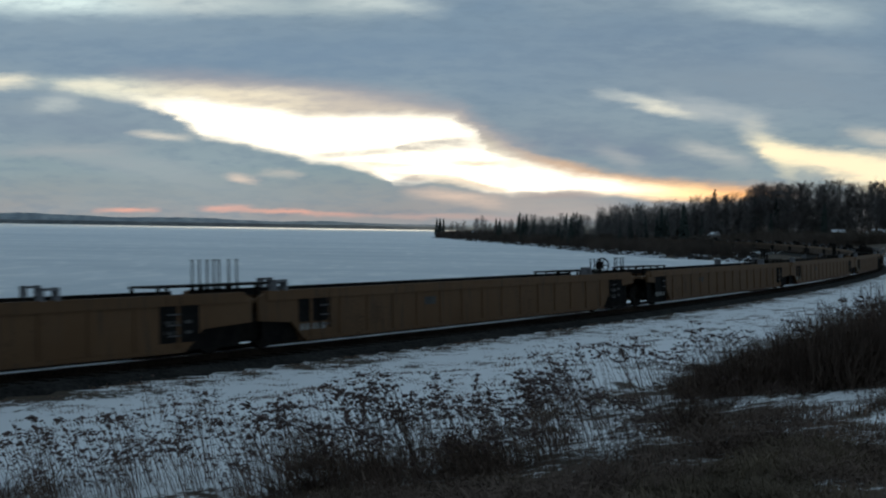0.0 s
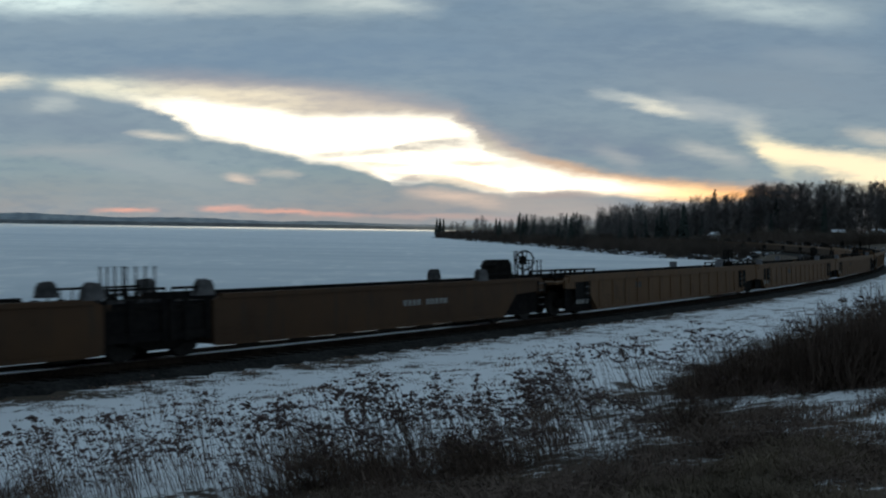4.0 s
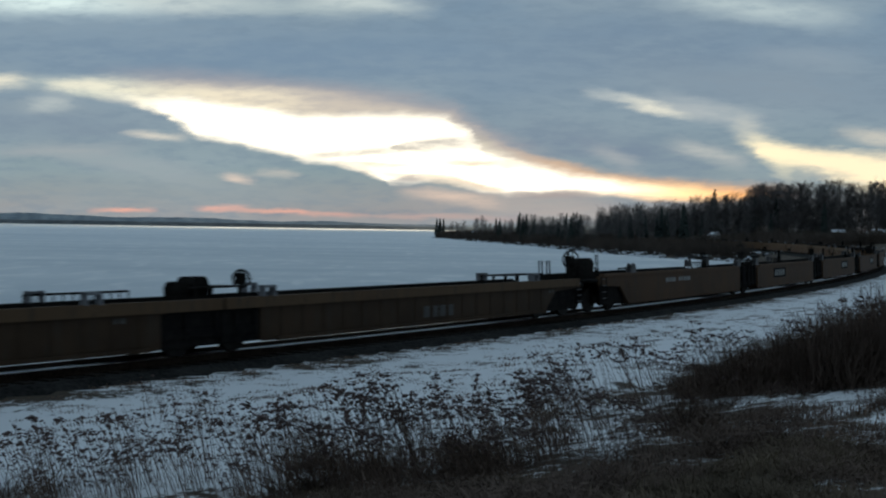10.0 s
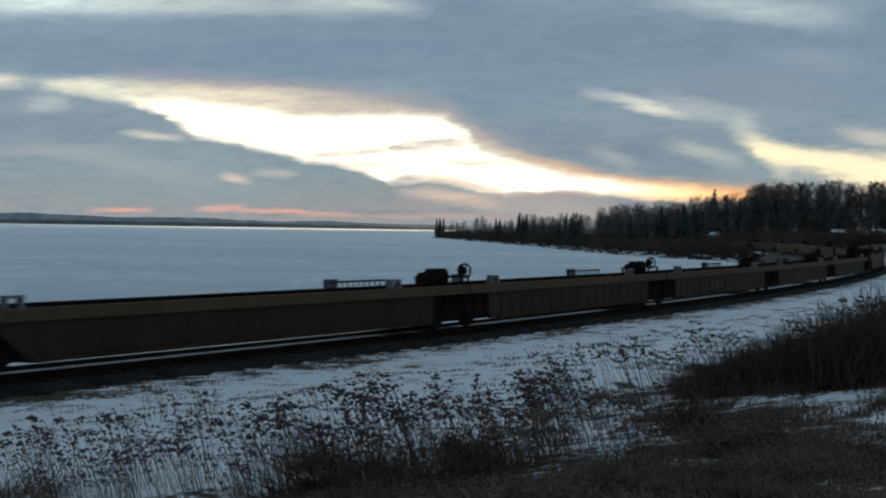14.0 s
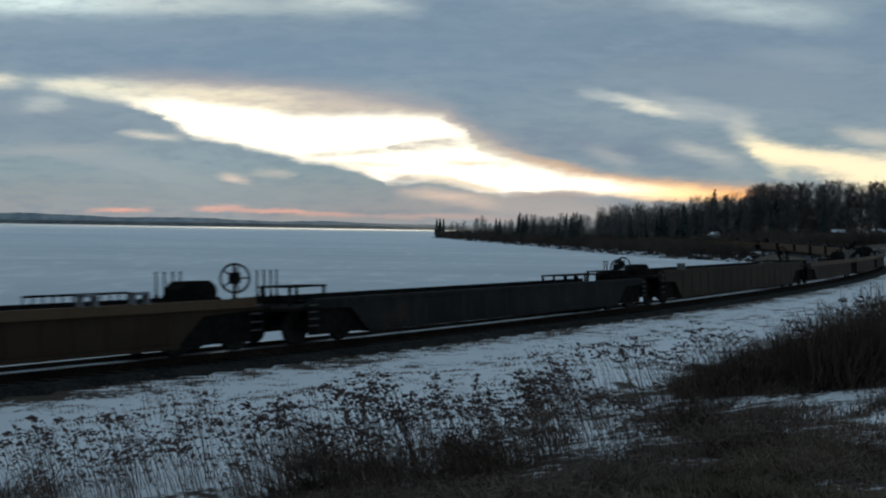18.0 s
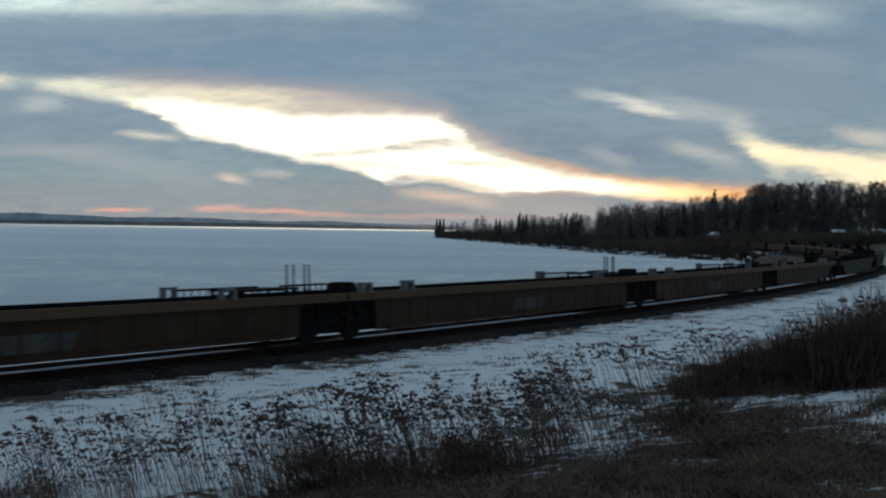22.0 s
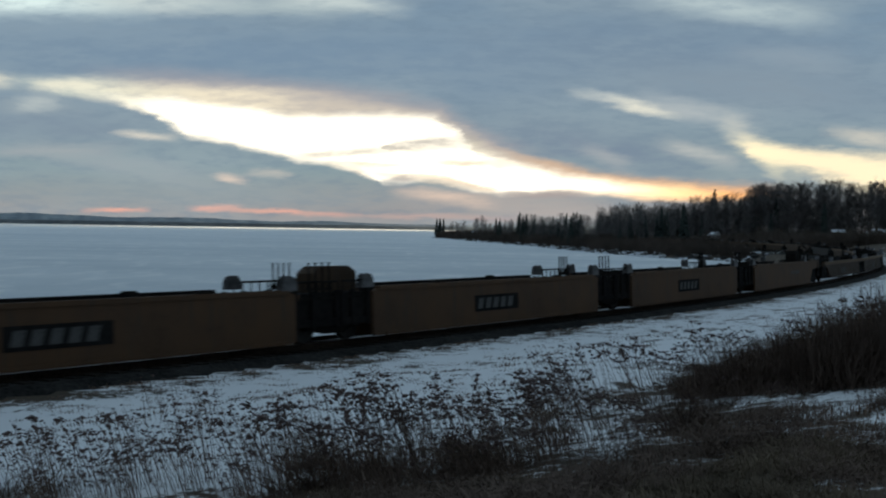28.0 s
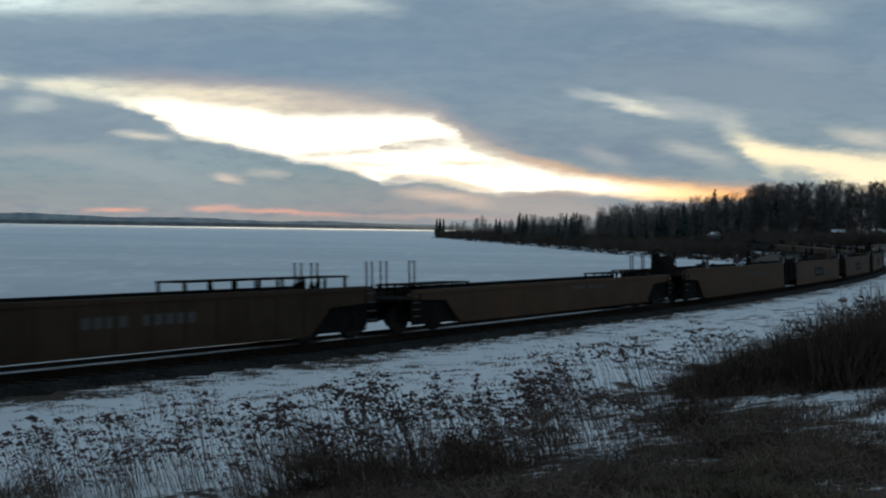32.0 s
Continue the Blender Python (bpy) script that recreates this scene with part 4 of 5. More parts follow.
# Gear on the decks, by kind of car and end; places in metres from the joint, positive towards the head of the train.
# Guides stand on the near (-1) or far (1) side.
GEAR = {
    ("ochre", "front"): dict(guides=((-2.0, -1), (-1.3, 1)), posts=((-0.95, -1.1), (-0.70, -1.1), (-0.45, -1.1), (-0.20, -1.1)), rails=((-1.9, -0.1, -1), (-1.3, -0.05, 1)), top=2.07),
    ("ochre", "rear"): dict(guides=((0.97, -1), (1.6, 1)), posts=((0.05, 1.1), (0.25, 1.1), (0.47, 1.1), (0.70, 1.1)), rails=((0.1, 0.9, -1), (0.1, 1.6, 1)), top=2.07),
    ("ochre", "single_front"): dict(guides=((-4.5, -1), (-3.2, 1)), rails=((-4.4, -2.6, -1),), boxes=((-2.0, -1.0, 2.0),), wheel=(-0.15, -0.3, 1.98, 0.33), posts=((-0.66, -0.2), (-0.50, -0.2)), top=2.31),
    ("ochre", "single_rear"): dict(guides=((3.7, -1), (4.6, 1)), rails=((2.6, 3.6, -1),), boxes=((1.4, 2.6, 1.97),), wheel=(0.62, -0.3, 1.95, 0.33), posts=((0.92, -0.2), (1.06, -0.2), (3.42, 0.0), (3.62, 0.0)), top=2.10),
    ("dark", "front"): dict(blocks=((-3.5, -1), (-3.1, 1)), rails=((-3.4, -0.6, 1),), boxes=((-0.35, -0.05, 1.66),)),
    ("dark", "rear"): dict(blocks=((1.5, -1), (3.6, 1)), boxes=((0.10, 0.62, 1.77),), covers=((-0.1, 1.5, 1.56),), wheel=(1.98, 0.0, 1.70, 0.22)),
    ("dark", "single_front"): dict(blocks=((-4.0, -1), (-3.0, 1)), covers=((-4.4, -2.0, 1.52),), posts=((-1.3, 0), (-1.08, 0), (-0.75, 0), (-0.55, 0)), top=1.94),
    ("dark", "single_rear"): dict(blocks=((1.1, -1), (2.9, -1)), posts=((1.2, 0), (1.44, 0), (1.76, 0), (2.0, 0), (-0.45, 0), (-0.25, 0)), wheel=(0.12, 0.0, 1.93, 0.36), covers=((0.5, 2.4, 1.46),), top=1.96),
    ("panel", "front"): dict(blocks=((-4.1, -1), (-3.6, 1)), rails=((-4.0, -2.2, -1), (-3.4, -0.6, 1)), covers=((-3.0, -0.9, 1.44),), posts=((-0.80, 0), (-0.55, 0), (-0.14, 0)), top=2.02),
    ("panel", "rear"): dict(blocks=((0.8, -1), (2.7, -1)), posts=((0.12, 0),), boxes=((1.15, 1.8, 1.48),), rails=((0.4, 2.4, 1),), top=2.02),
    ("panel", "single_front"): dict(blocks=((-5.6, -1), (-4.3, -1)), rails=((-5.4, -2.6, 1),), boxes=((-2.3, -1.2, 1.66),), posts=((-2.62, 0.2), (-2.38, 0.2), (-2.12, 0.2), (-1.9, 0.2)), wheel=(-0.35, 0.0, 1.72, 0.36), top=1.92),
    ("panel", "single_rear"): dict(blocks=((3.7, -1), (4.8, 1)), posts=((1.15, 0), (1.40, 0), (2.45, 0), (2.70, 0), (3.06, 0), (3.34, 0)), rails=((0.6, 3.6, -1), (0.8, 4.6, 1)), wheel=(0.70, 0.0, 1.80, 0.33), top=1.97),
    ("tan", "front"): dict(blocks=((-5.5, -1), (-4.2, 1)), covers=((-2.2, -0.02, 1.60),), posts=((-0.73, 0), (-0.51, 0), (-0.27, 0), (-0.06, 0)), top=2.2),
    ("tan", "rear"): dict(blocks=((0.85, -1), (3.2, 1)), covers=((0.02, 2.05, 1.60),), posts=((0.20, 0), (0.53, 0), (0.80, 0)), top=2.2),
    ("tan", "single_front"): dict(blocks=((-4.5, -1),), covers=((-5.0, -1.6, 1.56),), posts=((-1.5, 0), (-1.2, 0), (-0.9, 0), (-0.7, 0)), wheel=(-0.5, 0.0, 1.7, 0.27), top=1.96),
    ("tan", "single_rear"): dict(covers=((1.7, 5.1, 1.60),), posts=((0.75, 0), (0.98, 0), (1.37, 0), (1.64, 0)), top=1.98),
    ("dark_single", "single_front"): dict(covers=((-6.6, -0.9, 1.70),), posts=((-2.4, 0), (-2.16, 0), (-1.77, 0), (-1.55, 0)), top=2.06),
    ("dark_single", "single_rear"): dict(boxes=((1.1, 2.4, 1.64),), wheel=(0.30, 0.0, 1.66, 0.32), blocks=((3.4, -1),), top=2.0),
    ("black_single", "single_front"): dict(covers=((-5.7, -2.2, 1.40), (-2.1, -0.8, 1.48)), posts=((-1.54, 0), (-1.31, 0)), wheel=(-0.30, 0.0, 1.55, 0.34), top=1.86),
    ("black_single", "single_rear"): dict(covers=((1.1, 2.6, 1.48),), posts=((0.5, 0), (0.75, 0), (1.0, 0), (1.22, 0)), top=1.9),
    ("ochre_single", "single_front"): dict(covers=((-4.9, -2.4, 1.40), (-2.4, -0.6, 1.46)), posts=((-1.65, 0), (-1.42, 0), (-0.52, 0), (-0.30, 0)), top=2.02),
    ("ochre_single", "single_rear"): dict(covers=((1.7, 5.2, 1.38),), posts=((0.60, 0), (0.86, 0), (1.27, 0), (1.55, 0), (2.7, 0), (2.95, 0)), top=2.06),
}


def ends_of_unit(car, kind, length, single_f, single_r, number):
    """Guides, rails, posts, boxes and brake gear on both end decks."""
    for x, single, word in ((length / 2, single_f, "front"), (-length / 2, single_r, "rear")):
        sign = 1 if word == "front" else -1
        g = GEAR[(kind, "single_" + word if single else word)]
        if number == 32 and word == "front":
            g = dict(covers=((-3.7, -3.0, 1.50), (-2.1, -1.3, 1.52)))
        for d, side in g.get("guides", ()):
            part("corner_guide", shared(("corner_guide", side), ear_soup, M_GUIDE), M_GUIDE, car, "worn grey container guide",
                 at=pose(x + d, side * (HALF - 0.06), TOP) @ pose(0, 0, 0, rz=0 if side < 0 else 180))
        for d, side in g.get("blocks", ()):
            part("corner_bracket", shared(("corner_bracket",), block_soup, M_PALE), M_PALE, car, "pale worn container bracket", at=pose(x + d, side * (HALF - 0.06), TOP))
        for d, y in g.get("posts", ()):
            posts(car, (x + d,), y, g["top"])
        for xa, xb, side in g.get("rails", ()):
            handrail(car, x + xa, x + xb, side * (HALF - 0.10), TOP + 0.17, max(3, int((xb - xa) / 0.22)))
        for xa, xb, top in g.get("boxes", ()):
            equipment_box(car, x + xa, x + xb, top)
        for xa, xb, top in g.get("covers", ()):
            deck_cover(car, x + xa, x + xb, top)
        if "wheel" in g:
            d, y, z, r = g["wheel"]
            brake_wheel(car, x + d, y, z, r)
        if number in (41,) and word == "rear":
            equipment_box(car, x + 0.1, x + 1.9, 1.94, "long rusty brown box on the end deck", M_BROWN)
        if single or kind == "tan":
            for side in (-1, 1):
                ladder(car, x - sign * (2.45 if kind == "tan" else 1.0), side * (HALF + 0.03), 0.42, TOP - 0.05)


# Emblem panels: how far behind the front joint they begin, and the height of their lower edge
EMBLEMS = {23: (7.4, 0.70), 24: (7.45, 0.70), 25: (11.2, 0.66), 40: (9.6, 0.46), 41: (9.95, 0.46), 42: (9.7, 0.46), 47: (9.0, 0.6), 48: (9.0, 0.6), 49: (9.0, 0.6)}
# Reporting marks: where they begin behind the front joint, length, lower edge, height
MARKS = {22: (8.5, 2.15, 0.80, 0.16), 26: (11.4, 2.9, 0.93, 0.17), 39: (7.9, 2.0, 0.74, 0.18), 43: (8.2, 2.6, 0.90, 0.15), 44: (9.6, 2.6, 0.92, 0.15), 45: (10.0, 3.1, 0.78, 0.24)}


def slanted(parent, x0, x1, z0, z1, y, count, mat):
    """Unreadable slanted characters as plain leaning bars."""
    w = (x1 - x0) / count
    lean = 0.10
    me = shared(("emblem_bar", round(w, 3), z0, z1, y), lambda q: q.prism([(0, z0), (w * 0.66, z0), (w * 0.66 + lean, z1), (lean, z1)], y - 0.004, y), mat)
    for i in range(count):
        part("emblem_bar", me, mat, parent, at=pose(x0 + i * w, 0, 0))


def lettering(car, kind, length, single_f, single_r, number):
    y = -HALF - 0.002 if kind not in ("dark", "panel") else -HALF + 0.048
    f, r = length / 2, -length / 2
    if number in EMBLEMS:
        back, low = EMBLEMS[number]
        s = Soup()
        s.box(f - back, f - back + 2.55, y - 0.012, y, low, low + 0.50)
        p = part("emblem_panel", s, M_PANEL, car, "black panel with worn white marks")
        slanted(p, f - back + 0.14, f - back + 2.30, low + 0.09, low + 0.41, y - 0.014, 5, M_MARK if number < 35 else M_DULLMARK)
    if number in MARKS:
        back, wide, low, high = MARKS[number]
        bars(car, f - back, f - back + wide, low, low + high, y, 10, M_MARK if number < 30 else M_DULLMARK, 0.3)
    elif kind == "panel" and number != 34:
        s = Soup()
        s.prism([(f - 10.2, 0.40), (f - 8.3, 0.40), (f - 8.1, 0.77), (f - 10.0, 0.77)], y - 0.004, y)
        part("emblem_patch", s, M_DULLMARK, car, "faded pale emblem patch")
    elif kind == "dark" and number % 5 not in (0, 1):
        bars(car, f - 10.2, f - 8.6, 0.42, 0.74, y, 4, M_DULLMARK, 0.25)
        bars(car, f - 3.0, f - 2.6, 0.86, 0.98, y, 2, M_DULLMARK, 0.4)
    elif kind == "tan":
        s = Soup()
        s.box(r + 6.85, r + 7.4, y - 0.006, y, 0.80, 1.02)
        part("data_plate", s, M_DULLMARK, car, "pale square notice plate")
        for x in (f - 2.27, r + 2.05):
            s = Soup()
            s.box(x - 0.55, x + 0.55, y - 0.004, y, 0.60 if x < 0 else 0.36, 1.30)
            p = part("dark_panel", s, M_PANEL, car, "sooty dark end panel")
            if x < 0:
                bars(p, x - 0.50, x + 0.50, 0.40, 0.56, y - 0.006, 5, M_MARK, 0.3)
            else:
                bars(p, x - 0.42, x + 0.42, 0.55, 0.62, y - 0.006, 3, M_DULLMARK, 0.3)
                bars(p, x - 0.42, x + 0.42, 0.78, 0.85, y - 0.006, 3, M_DULLMARK, 0.3)


count = 0
for look_kind, joints in TRAIN:
    last = len(joints) - 2
    for i in range(len(joints) - 1):
        count += 1
        unit(look_kind, joints[i], joints[i + 1], i == 0, i == last, count)


def unit_pose(front, rear, t):
    a, _ = rail_point(turn_at(rear, t))
    b, _ = rail_point(turn_at(front, t))
    mid = (a + b) / 2
    return pose(mid.x, mid.y, -CANT * HALF, 0, 0, math.degrees(math.atan2(b.y - a.y, b.x - a.x))) @ pose(0, 0, 0, rx=-math.degrees(CANT))


def motions():
    """The train rolls on at one speed; the clouds drift across the wind."""
    for car, front, rear in moving:
        walk(car, [(0.5 * i, unit_pose(front, rear, 0.5 * i)) for i in range(int(SECONDS * 2) + 1)])
    drift = 0.19 * CLOUD_HEIGHT
    walk(cloud, [(0.0, pose(drift / 2, 0, EYE)), (SECONDS, pose(-drift / 2, 0, EYE))])


# ---------------------------------------------------------------- woods on the far shore
def spruce_soup(h, rng, dense=1.0):
    trunk, crown = Soup(), Soup()
    trunk.rod((0, 0, -0.3), (0, 0, h * 0.97), h * 0.012, 0.015, 6)
    rings = int(h * 2.8 * dense)
    for i in range(rings):
        w = i / rings
        z = h * (0.10 + 0.88 * w)
        reach = h * 0.185 * (1 - w) ** 0.65 * rng.uniform(0.7, 1.15) + 0.12
        n = 7 if w < 0.8 else 5
        for k in range(n):
            a = rng.uniform(0, 6.283)
            q = reach * rng.uniform(0.6, 1.15)
            dz = -0.32 * q
            c, s = math.cos(a), math.sin(a)
            wd = 0.26 * q + 0.12
            # a drooping spray: two bent leaves of needles
            crown.add([(0, 0, z + 0.12), (0.55 * q * c - wd * s, 0.55 * q * s + wd * c, z + dz * 0.35 - 0.10), (q * c, q * s, z + dz),
                       (0.55 * q * c + wd * s, 0.55 * q * s - wd * c, z + dz * 0.35 - 0.10), (0.5 * q * c, 0.5 * q * s, z + dz * 0.2 + 0.10)],
                      [(0, 1, 4), (1, 2, 4), (2, 3, 4), (3, 0, 4)])
    return trunk, crown


def bare_tree_soup(h, rng, limbs, shoots, sprays, thin):
    """A leafless birch or poplar: trunk with ascending limbs, and a haze of fine twigs."""
    trunk, crown = Soup(), Soup()
    bend = Vector((rng.uniform(-0.05, 0.05), rng.uniform(-0.05, 0.05), 0))
    pts = [Vector((0, 0, -0.3))]
    for k in range(1, 6):
        pts.append(Vector((bend.x * h * (k / 5) ** 2 + rng.uniform(-0.1, 0.1), bend.y * h * (k / 5) ** 2, h * 0.90 * k / 5)))
    for k in range(5):
        r0, r1 = h * 0.0085 * (1 - k / 5.3), h * 0.0085 * (1 - (k + 1) / 5.3)
        trunk.rod(pts[k], pts[k + 1], r0, r1, 6, False)
    for i in range(limbs):
        w = rng.uniform(0.10, 1.0) ** 0.62
        k = min(4, int(w * 5))
        p = pts[k].lerp(pts[k + 1], min(1.0, w * 5 - k))
        a = rng.uniform(0, 6.283)
        ln = h * rng.uniform(0.10, 0.22) * (1.25 - 0.8 * w)
        rise = rng.uniform(0.35, 1.2)
        e = p + Vector((math.cos(a), math.sin(a), rise)).normalized() * ln
        trunk.rod(p, e, 0.035, 0.010, 3, False)
        for m in range(shoots):
            b = p.lerp(e, rng.uniform(0.2, 1.0))
            d = Vector((math.cos(a) + rng.uniform(-1.2, 1.2), math.sin(a) + rng.uniform(-1.2, 1.2), rise * rng.uniform(0.1, 1.4))).normalized() * ln * rng.uniform(0.35, 0.8)
            q = Vector((-d.y, d.x, 0)).normalized() * thin * rng.uniform(0.8, 1.5)
            crown.add([b - q, b + q, b + d], [(0, 1, 2)])
            for j in range(sprays):
                b2 = b + d * rng.uniform(0.2, 0.9)
                d2 = (d + Vector((rng.uniform(-1, 1), rng.uniform(-1, 1), rng.uniform(-0.3, 0.8))) * d.length * 0.8) * 0.6
                q2 = Vector((-d2.y, d2.x, 0.01)).normalized() * thin * 0.8
                crown.add([b2 - q2, b2 + q2, b2 + d2], [(0, 1, 2)])
    return trunk, crown


def brush_soup(h, rng, stems=26, spread=0.9):
    s = Soup()
    for i in range(stems):
        a = rng.uniform(0, 6.283)
        foot = Vector((rng.uniform(-0.4, 0.4) * spread, rng.uniform(-0.4, 0.4) * spread, -0.15))
        top = foot + Vector((math.cos(a) * rng.uniform(0.1, 0.6) * spread, math.sin(a) * rng.uniform(0.1, 0.6) * spread, h * rng.uniform(0.55, 1.0)))
        s.rod(foot, top, 0.022, 0.008, 3, False)
        for m in range(5):
            b = foot.lerp(top, rng.uniform(0.35, 0.95))
            d = (top - foot).normalized() * h * rng.uniform(0.12, 0.3) + Vector((rng.uniform(-1, 1), rng.uniform(-1, 1), 0)) * h * 0.16
            q = Vector((-d.y, d.x, 0.01)).normalized() * 0.012
            s.add([b - q, b + q, b + d], [(0, 1, 2)])
    return s


tree_rng = random.Random(11)
SPRUCES = []
for k in range(6):
    a, b = spruce_soup(10.0, tree_rng)
    SPRUCES.append((a, b))
BARES = []
for k in range(7):
    BARES.append(bare_tree_soup(12.0, tree_rng, 50, 11, 4, 0.014))
ROUGH_BARES = [bare_tree_soup(12.0, tree_rng, 26, 6, 2, 0.028) for k in range(7)]


def soup_arrays(s):
    v = np.array(s.v, dtype=np.float64)
    tri = []
    for f in s.f:
        for i in range(1, len(f) - 1):
            tri.append((f[0], f[i], f[i + 1]))
    return v, np.array(tri, dtype=np.int64)


def scatter_mesh(name, variants, spots, mat):
    """Joins many turned and scaled copies of a few shapes into one mesh; spots: x, y, z, scale xy, scale z, turn, variant."""
    vs, fs, k = [], [], 0
    data = [soup_arrays(s) for s in variants]
    for x, y, z, sx, sz, turn, which in spots:
        v, t = data[which % len(data)]
        c, s = math.cos(turn), math.sin(turn)
        w = np.empty_like(v)
        w[:, 0] = (v[:, 0] * c - v[:, 1] * s) * sx + x
        w[:, 1] = (v[:, 0] * s + v[:, 1] * c) * sx + y
        w[:, 2] = v[:, 2] * sz + z
        vs.append(w)
        fs.append(t + k)
        k += len(v)
    v, t = np.concatenate(vs), np.concatenate(fs)
    me = bpy.data.meshes.new(name)
    me.vertices.add(len(v))
    me.vertices.foreach_set("co", v.astype(np.float32).ravel())
    me.loops.add(len(t) * 3)
    me.loops.foreach_set("vertex_index", t.astype(np.int32).ravel())
    me.polygons.add(len(t))
    me.polygons.foreach_set("loop_start", np.arange(0, len(t) * 3, 3, dtype=np.int32))
    me.materials.append(mat)
    me.update(calc_edges=True)
    return me


TREE_MESH = {}


def tree(kind, which, x, y, height, turn, label):
    key = (kind, which)
    pair = (SPRUCES if kind == "spruce" else BARES)[which]
    if key not in TREE_MESH:
        TREE_MESH[key] = (pair[0].mesh("trunk", M_BARK), pair[1].mesh("crown", M_SPRUCE if kind == "spruce" else M_TWIG))
    base = base_of("spruce_tree" if kind == "spruce" else "bare_tree", pose(x, y, ground_z(x, y), rz=math.degrees(turn)))
    s = height / (10.0 if kind == "spruce" else 12.0)
    base.scale = (s, s, s)
    part("trunk", TREE_MESH[key][0], M_BARK, base)
    part("crown", TREE_MESH[key][1], M_TWIG, base)
    return tagged(base, label, "tree", "trees of the lakeside woods")


def shore_x(y):
    for (xa, ya), (xb, yb) in zip(SHORE, SHORE[1:]):
        if ya <= y <= yb:
            return xa + (xb - xa) * (y - ya) / (yb - ya)
    return 14.0


def plant_woods():
    rng = random.Random(5)
    # the point: groups of trees along the shore, by their bearing from the lookout in thousandths
    groups = [(-7, 1, "spruce", 4, 10.5, 12.0), (5, 20, "bare", 9, 7.5, 10.0), (27, 38, "bare", 6, 9.5, 12.0), (38, 48, "bare", 5, 5.5, 8.0), (46, 51, "spruce", 3, 7.5, 10.5),
              (52, 63, "bare", 8, 7.0, 9.5), (65, 74, "spruce", 5, 8.5, 12.5), (66, 105, "bare", 22, 8.5, 11.5), (76, 104, "spruce", 9, 8.0, 10.5), (106, 124, "spruce", 7, 8.5, 11.5),
              (106, 136, "bare", 14, 8.0, 10.5)]
    for k0, k1, kind, n, h0, h1 in groups:
        for i in range(n):
            k = (k0 + (k1 - k0) * (i + rng.uniform(0.1, 0.9)) / n) / 1000
            inland = rng.uniform(3.0, 11.0)
            y = min((q for q in range(300, 680, 2)), key=lambda q: abs(shore_x(q) + inland - k * q))
            tree(kind, rng.randrange(6), k * y, y, rng.uniform(h0, h1), rng.uniform(0, 6.28),
                 "dark spruce on the snowy lake shore" if kind == "spruce" else "leafless grey tree by the lake shore")
    # the edge of the high wood beside the line
    for i in range(250):
        x = rng.uniform(50, 165)
        y = 322 + (x - 62) * 0.05 + rng.uniform(-16, 16) - max(0.0, x - 88) * 0.55
        if track_offset(x, y) < 14 and track_offset(x, y) > -6:
            continue
        tall = rng.uniform(10.5, 12.5) + (x - 50) * 0.2 if x < 62 else rng.uniform(13.6, 15.6) if x < 86 else rng.uniform(16.5, 19.0)
        tree("bare", rng.randrange(7), x, y, tall, rng.uniform(0, 6.28), "tall leafless poplar at the edge of the wood")
    for x, y, h in ((79.0, 330, 17.0), (84.5, 322, 14.0), (87.5, 318, 15.0), (70.0, 330, 13.0), (74.0, 334, 13.0), (91.0, 310, 14.0), (101, 300, 12.0), (81.3, 326, 14.5)):
        tree("spruce", rng.randrange(6), x, y, h, rng.uniform(0, 6.28), "dark spruce rising from the lakeside wood")
    # the mass of the woods behind
    spots_b, spots_s = [], []
    for i in range(620):
        x, y = rng.uniform(60, 260), rng.uniform(330, 470)
        if x > 100 and rng.random() < 0.4:
            y = rng.uniform(300 - (x - 100) * 0.4, 340)
        h = rng.uniform(13.0, 15.5) / 12 * (1.0 if x / y < 0.265 else 1.22)
        spots_b.append((x, y, ground_z(x, y) - 0.5, h, h, rng.uniform(0, 6.28), rng.randrange(7)))
    for i in range(170):
        x, y = rng.uniform(50, 94), rng.uniform(330, 385)
        h = rng.uniform(10.5, 13.5) / 12
        spots_b.append((x, y, ground_z(x, y) - 0.4, h * 1.15, h, rng.uniform(0, 6.28), rng.randrange(7)))
    for i in range(420):
        x = rng.uniform(58, 210)
        y = rng.uniform(296, 345) - max(0.0, x - 100) * 0.38
        if -6 < track_offset(x, y) < 9:
            continue
        h = rng.uniform(5.0, 10.0) / 12
        spots_b.append((x, y, ground_z(x, y) - 0.3, h * 1.3, h, rng.uniform(0, 6.28), rng.randrange(7)))
    for i in range(520):
        y = rng.uniform(300, 680)
        x = shore_x(y) + rng.uniform(12, 70)
        h = rng.uniform(6.5, 11.5)
        if x / y < 0.135:
            h *= 0.62
        if rng.random() < (0.30 if noise.noise(Vector((y * 0.045, 3.0, 1.0))) > 0.05 else 0.06):
            spots_s.append((x, y, ground_z(x, y), h / 10, h / 10, rng.uniform(0, 6.28), rng.randrange(6)))
        else:
            spots_b.append((x, y, ground_z(x, y), h / 12, h / 12, rng.uniform(0, 6.28), rng.randrange(7)))
    for i in range(60):
        x, y = rng.uniform(66, 230), rng.uniform(325, 440)
        h = rng.uniform(8, 12.5)
        spots_s.append((x, y, ground_z(x, y), h / 10, h / 10, rng.uniform(0, 6.28), rng.randrange(6)))
    me = scatter_mesh("woods", [b for _, b in ROUGH_BARES], spots_b, M_TWIG)
    woods = tagged(new("bare_woods", me), "dense leafless wood behind the lake shore", "woods", kind="stuff")
    part("trunks", scatter_mesh("trunks", [a for a, _ in ROUGH_BARES], spots_b, M_BARK), M_BARK, woods)
    me = scatter_mesh("spruces", [b for _, b in SPRUCES], spots_s, M_SPRUCE)
    tagged(new("spruce_woods", me), "dark young spruces among the bare trees", "woods", kind="stuff")
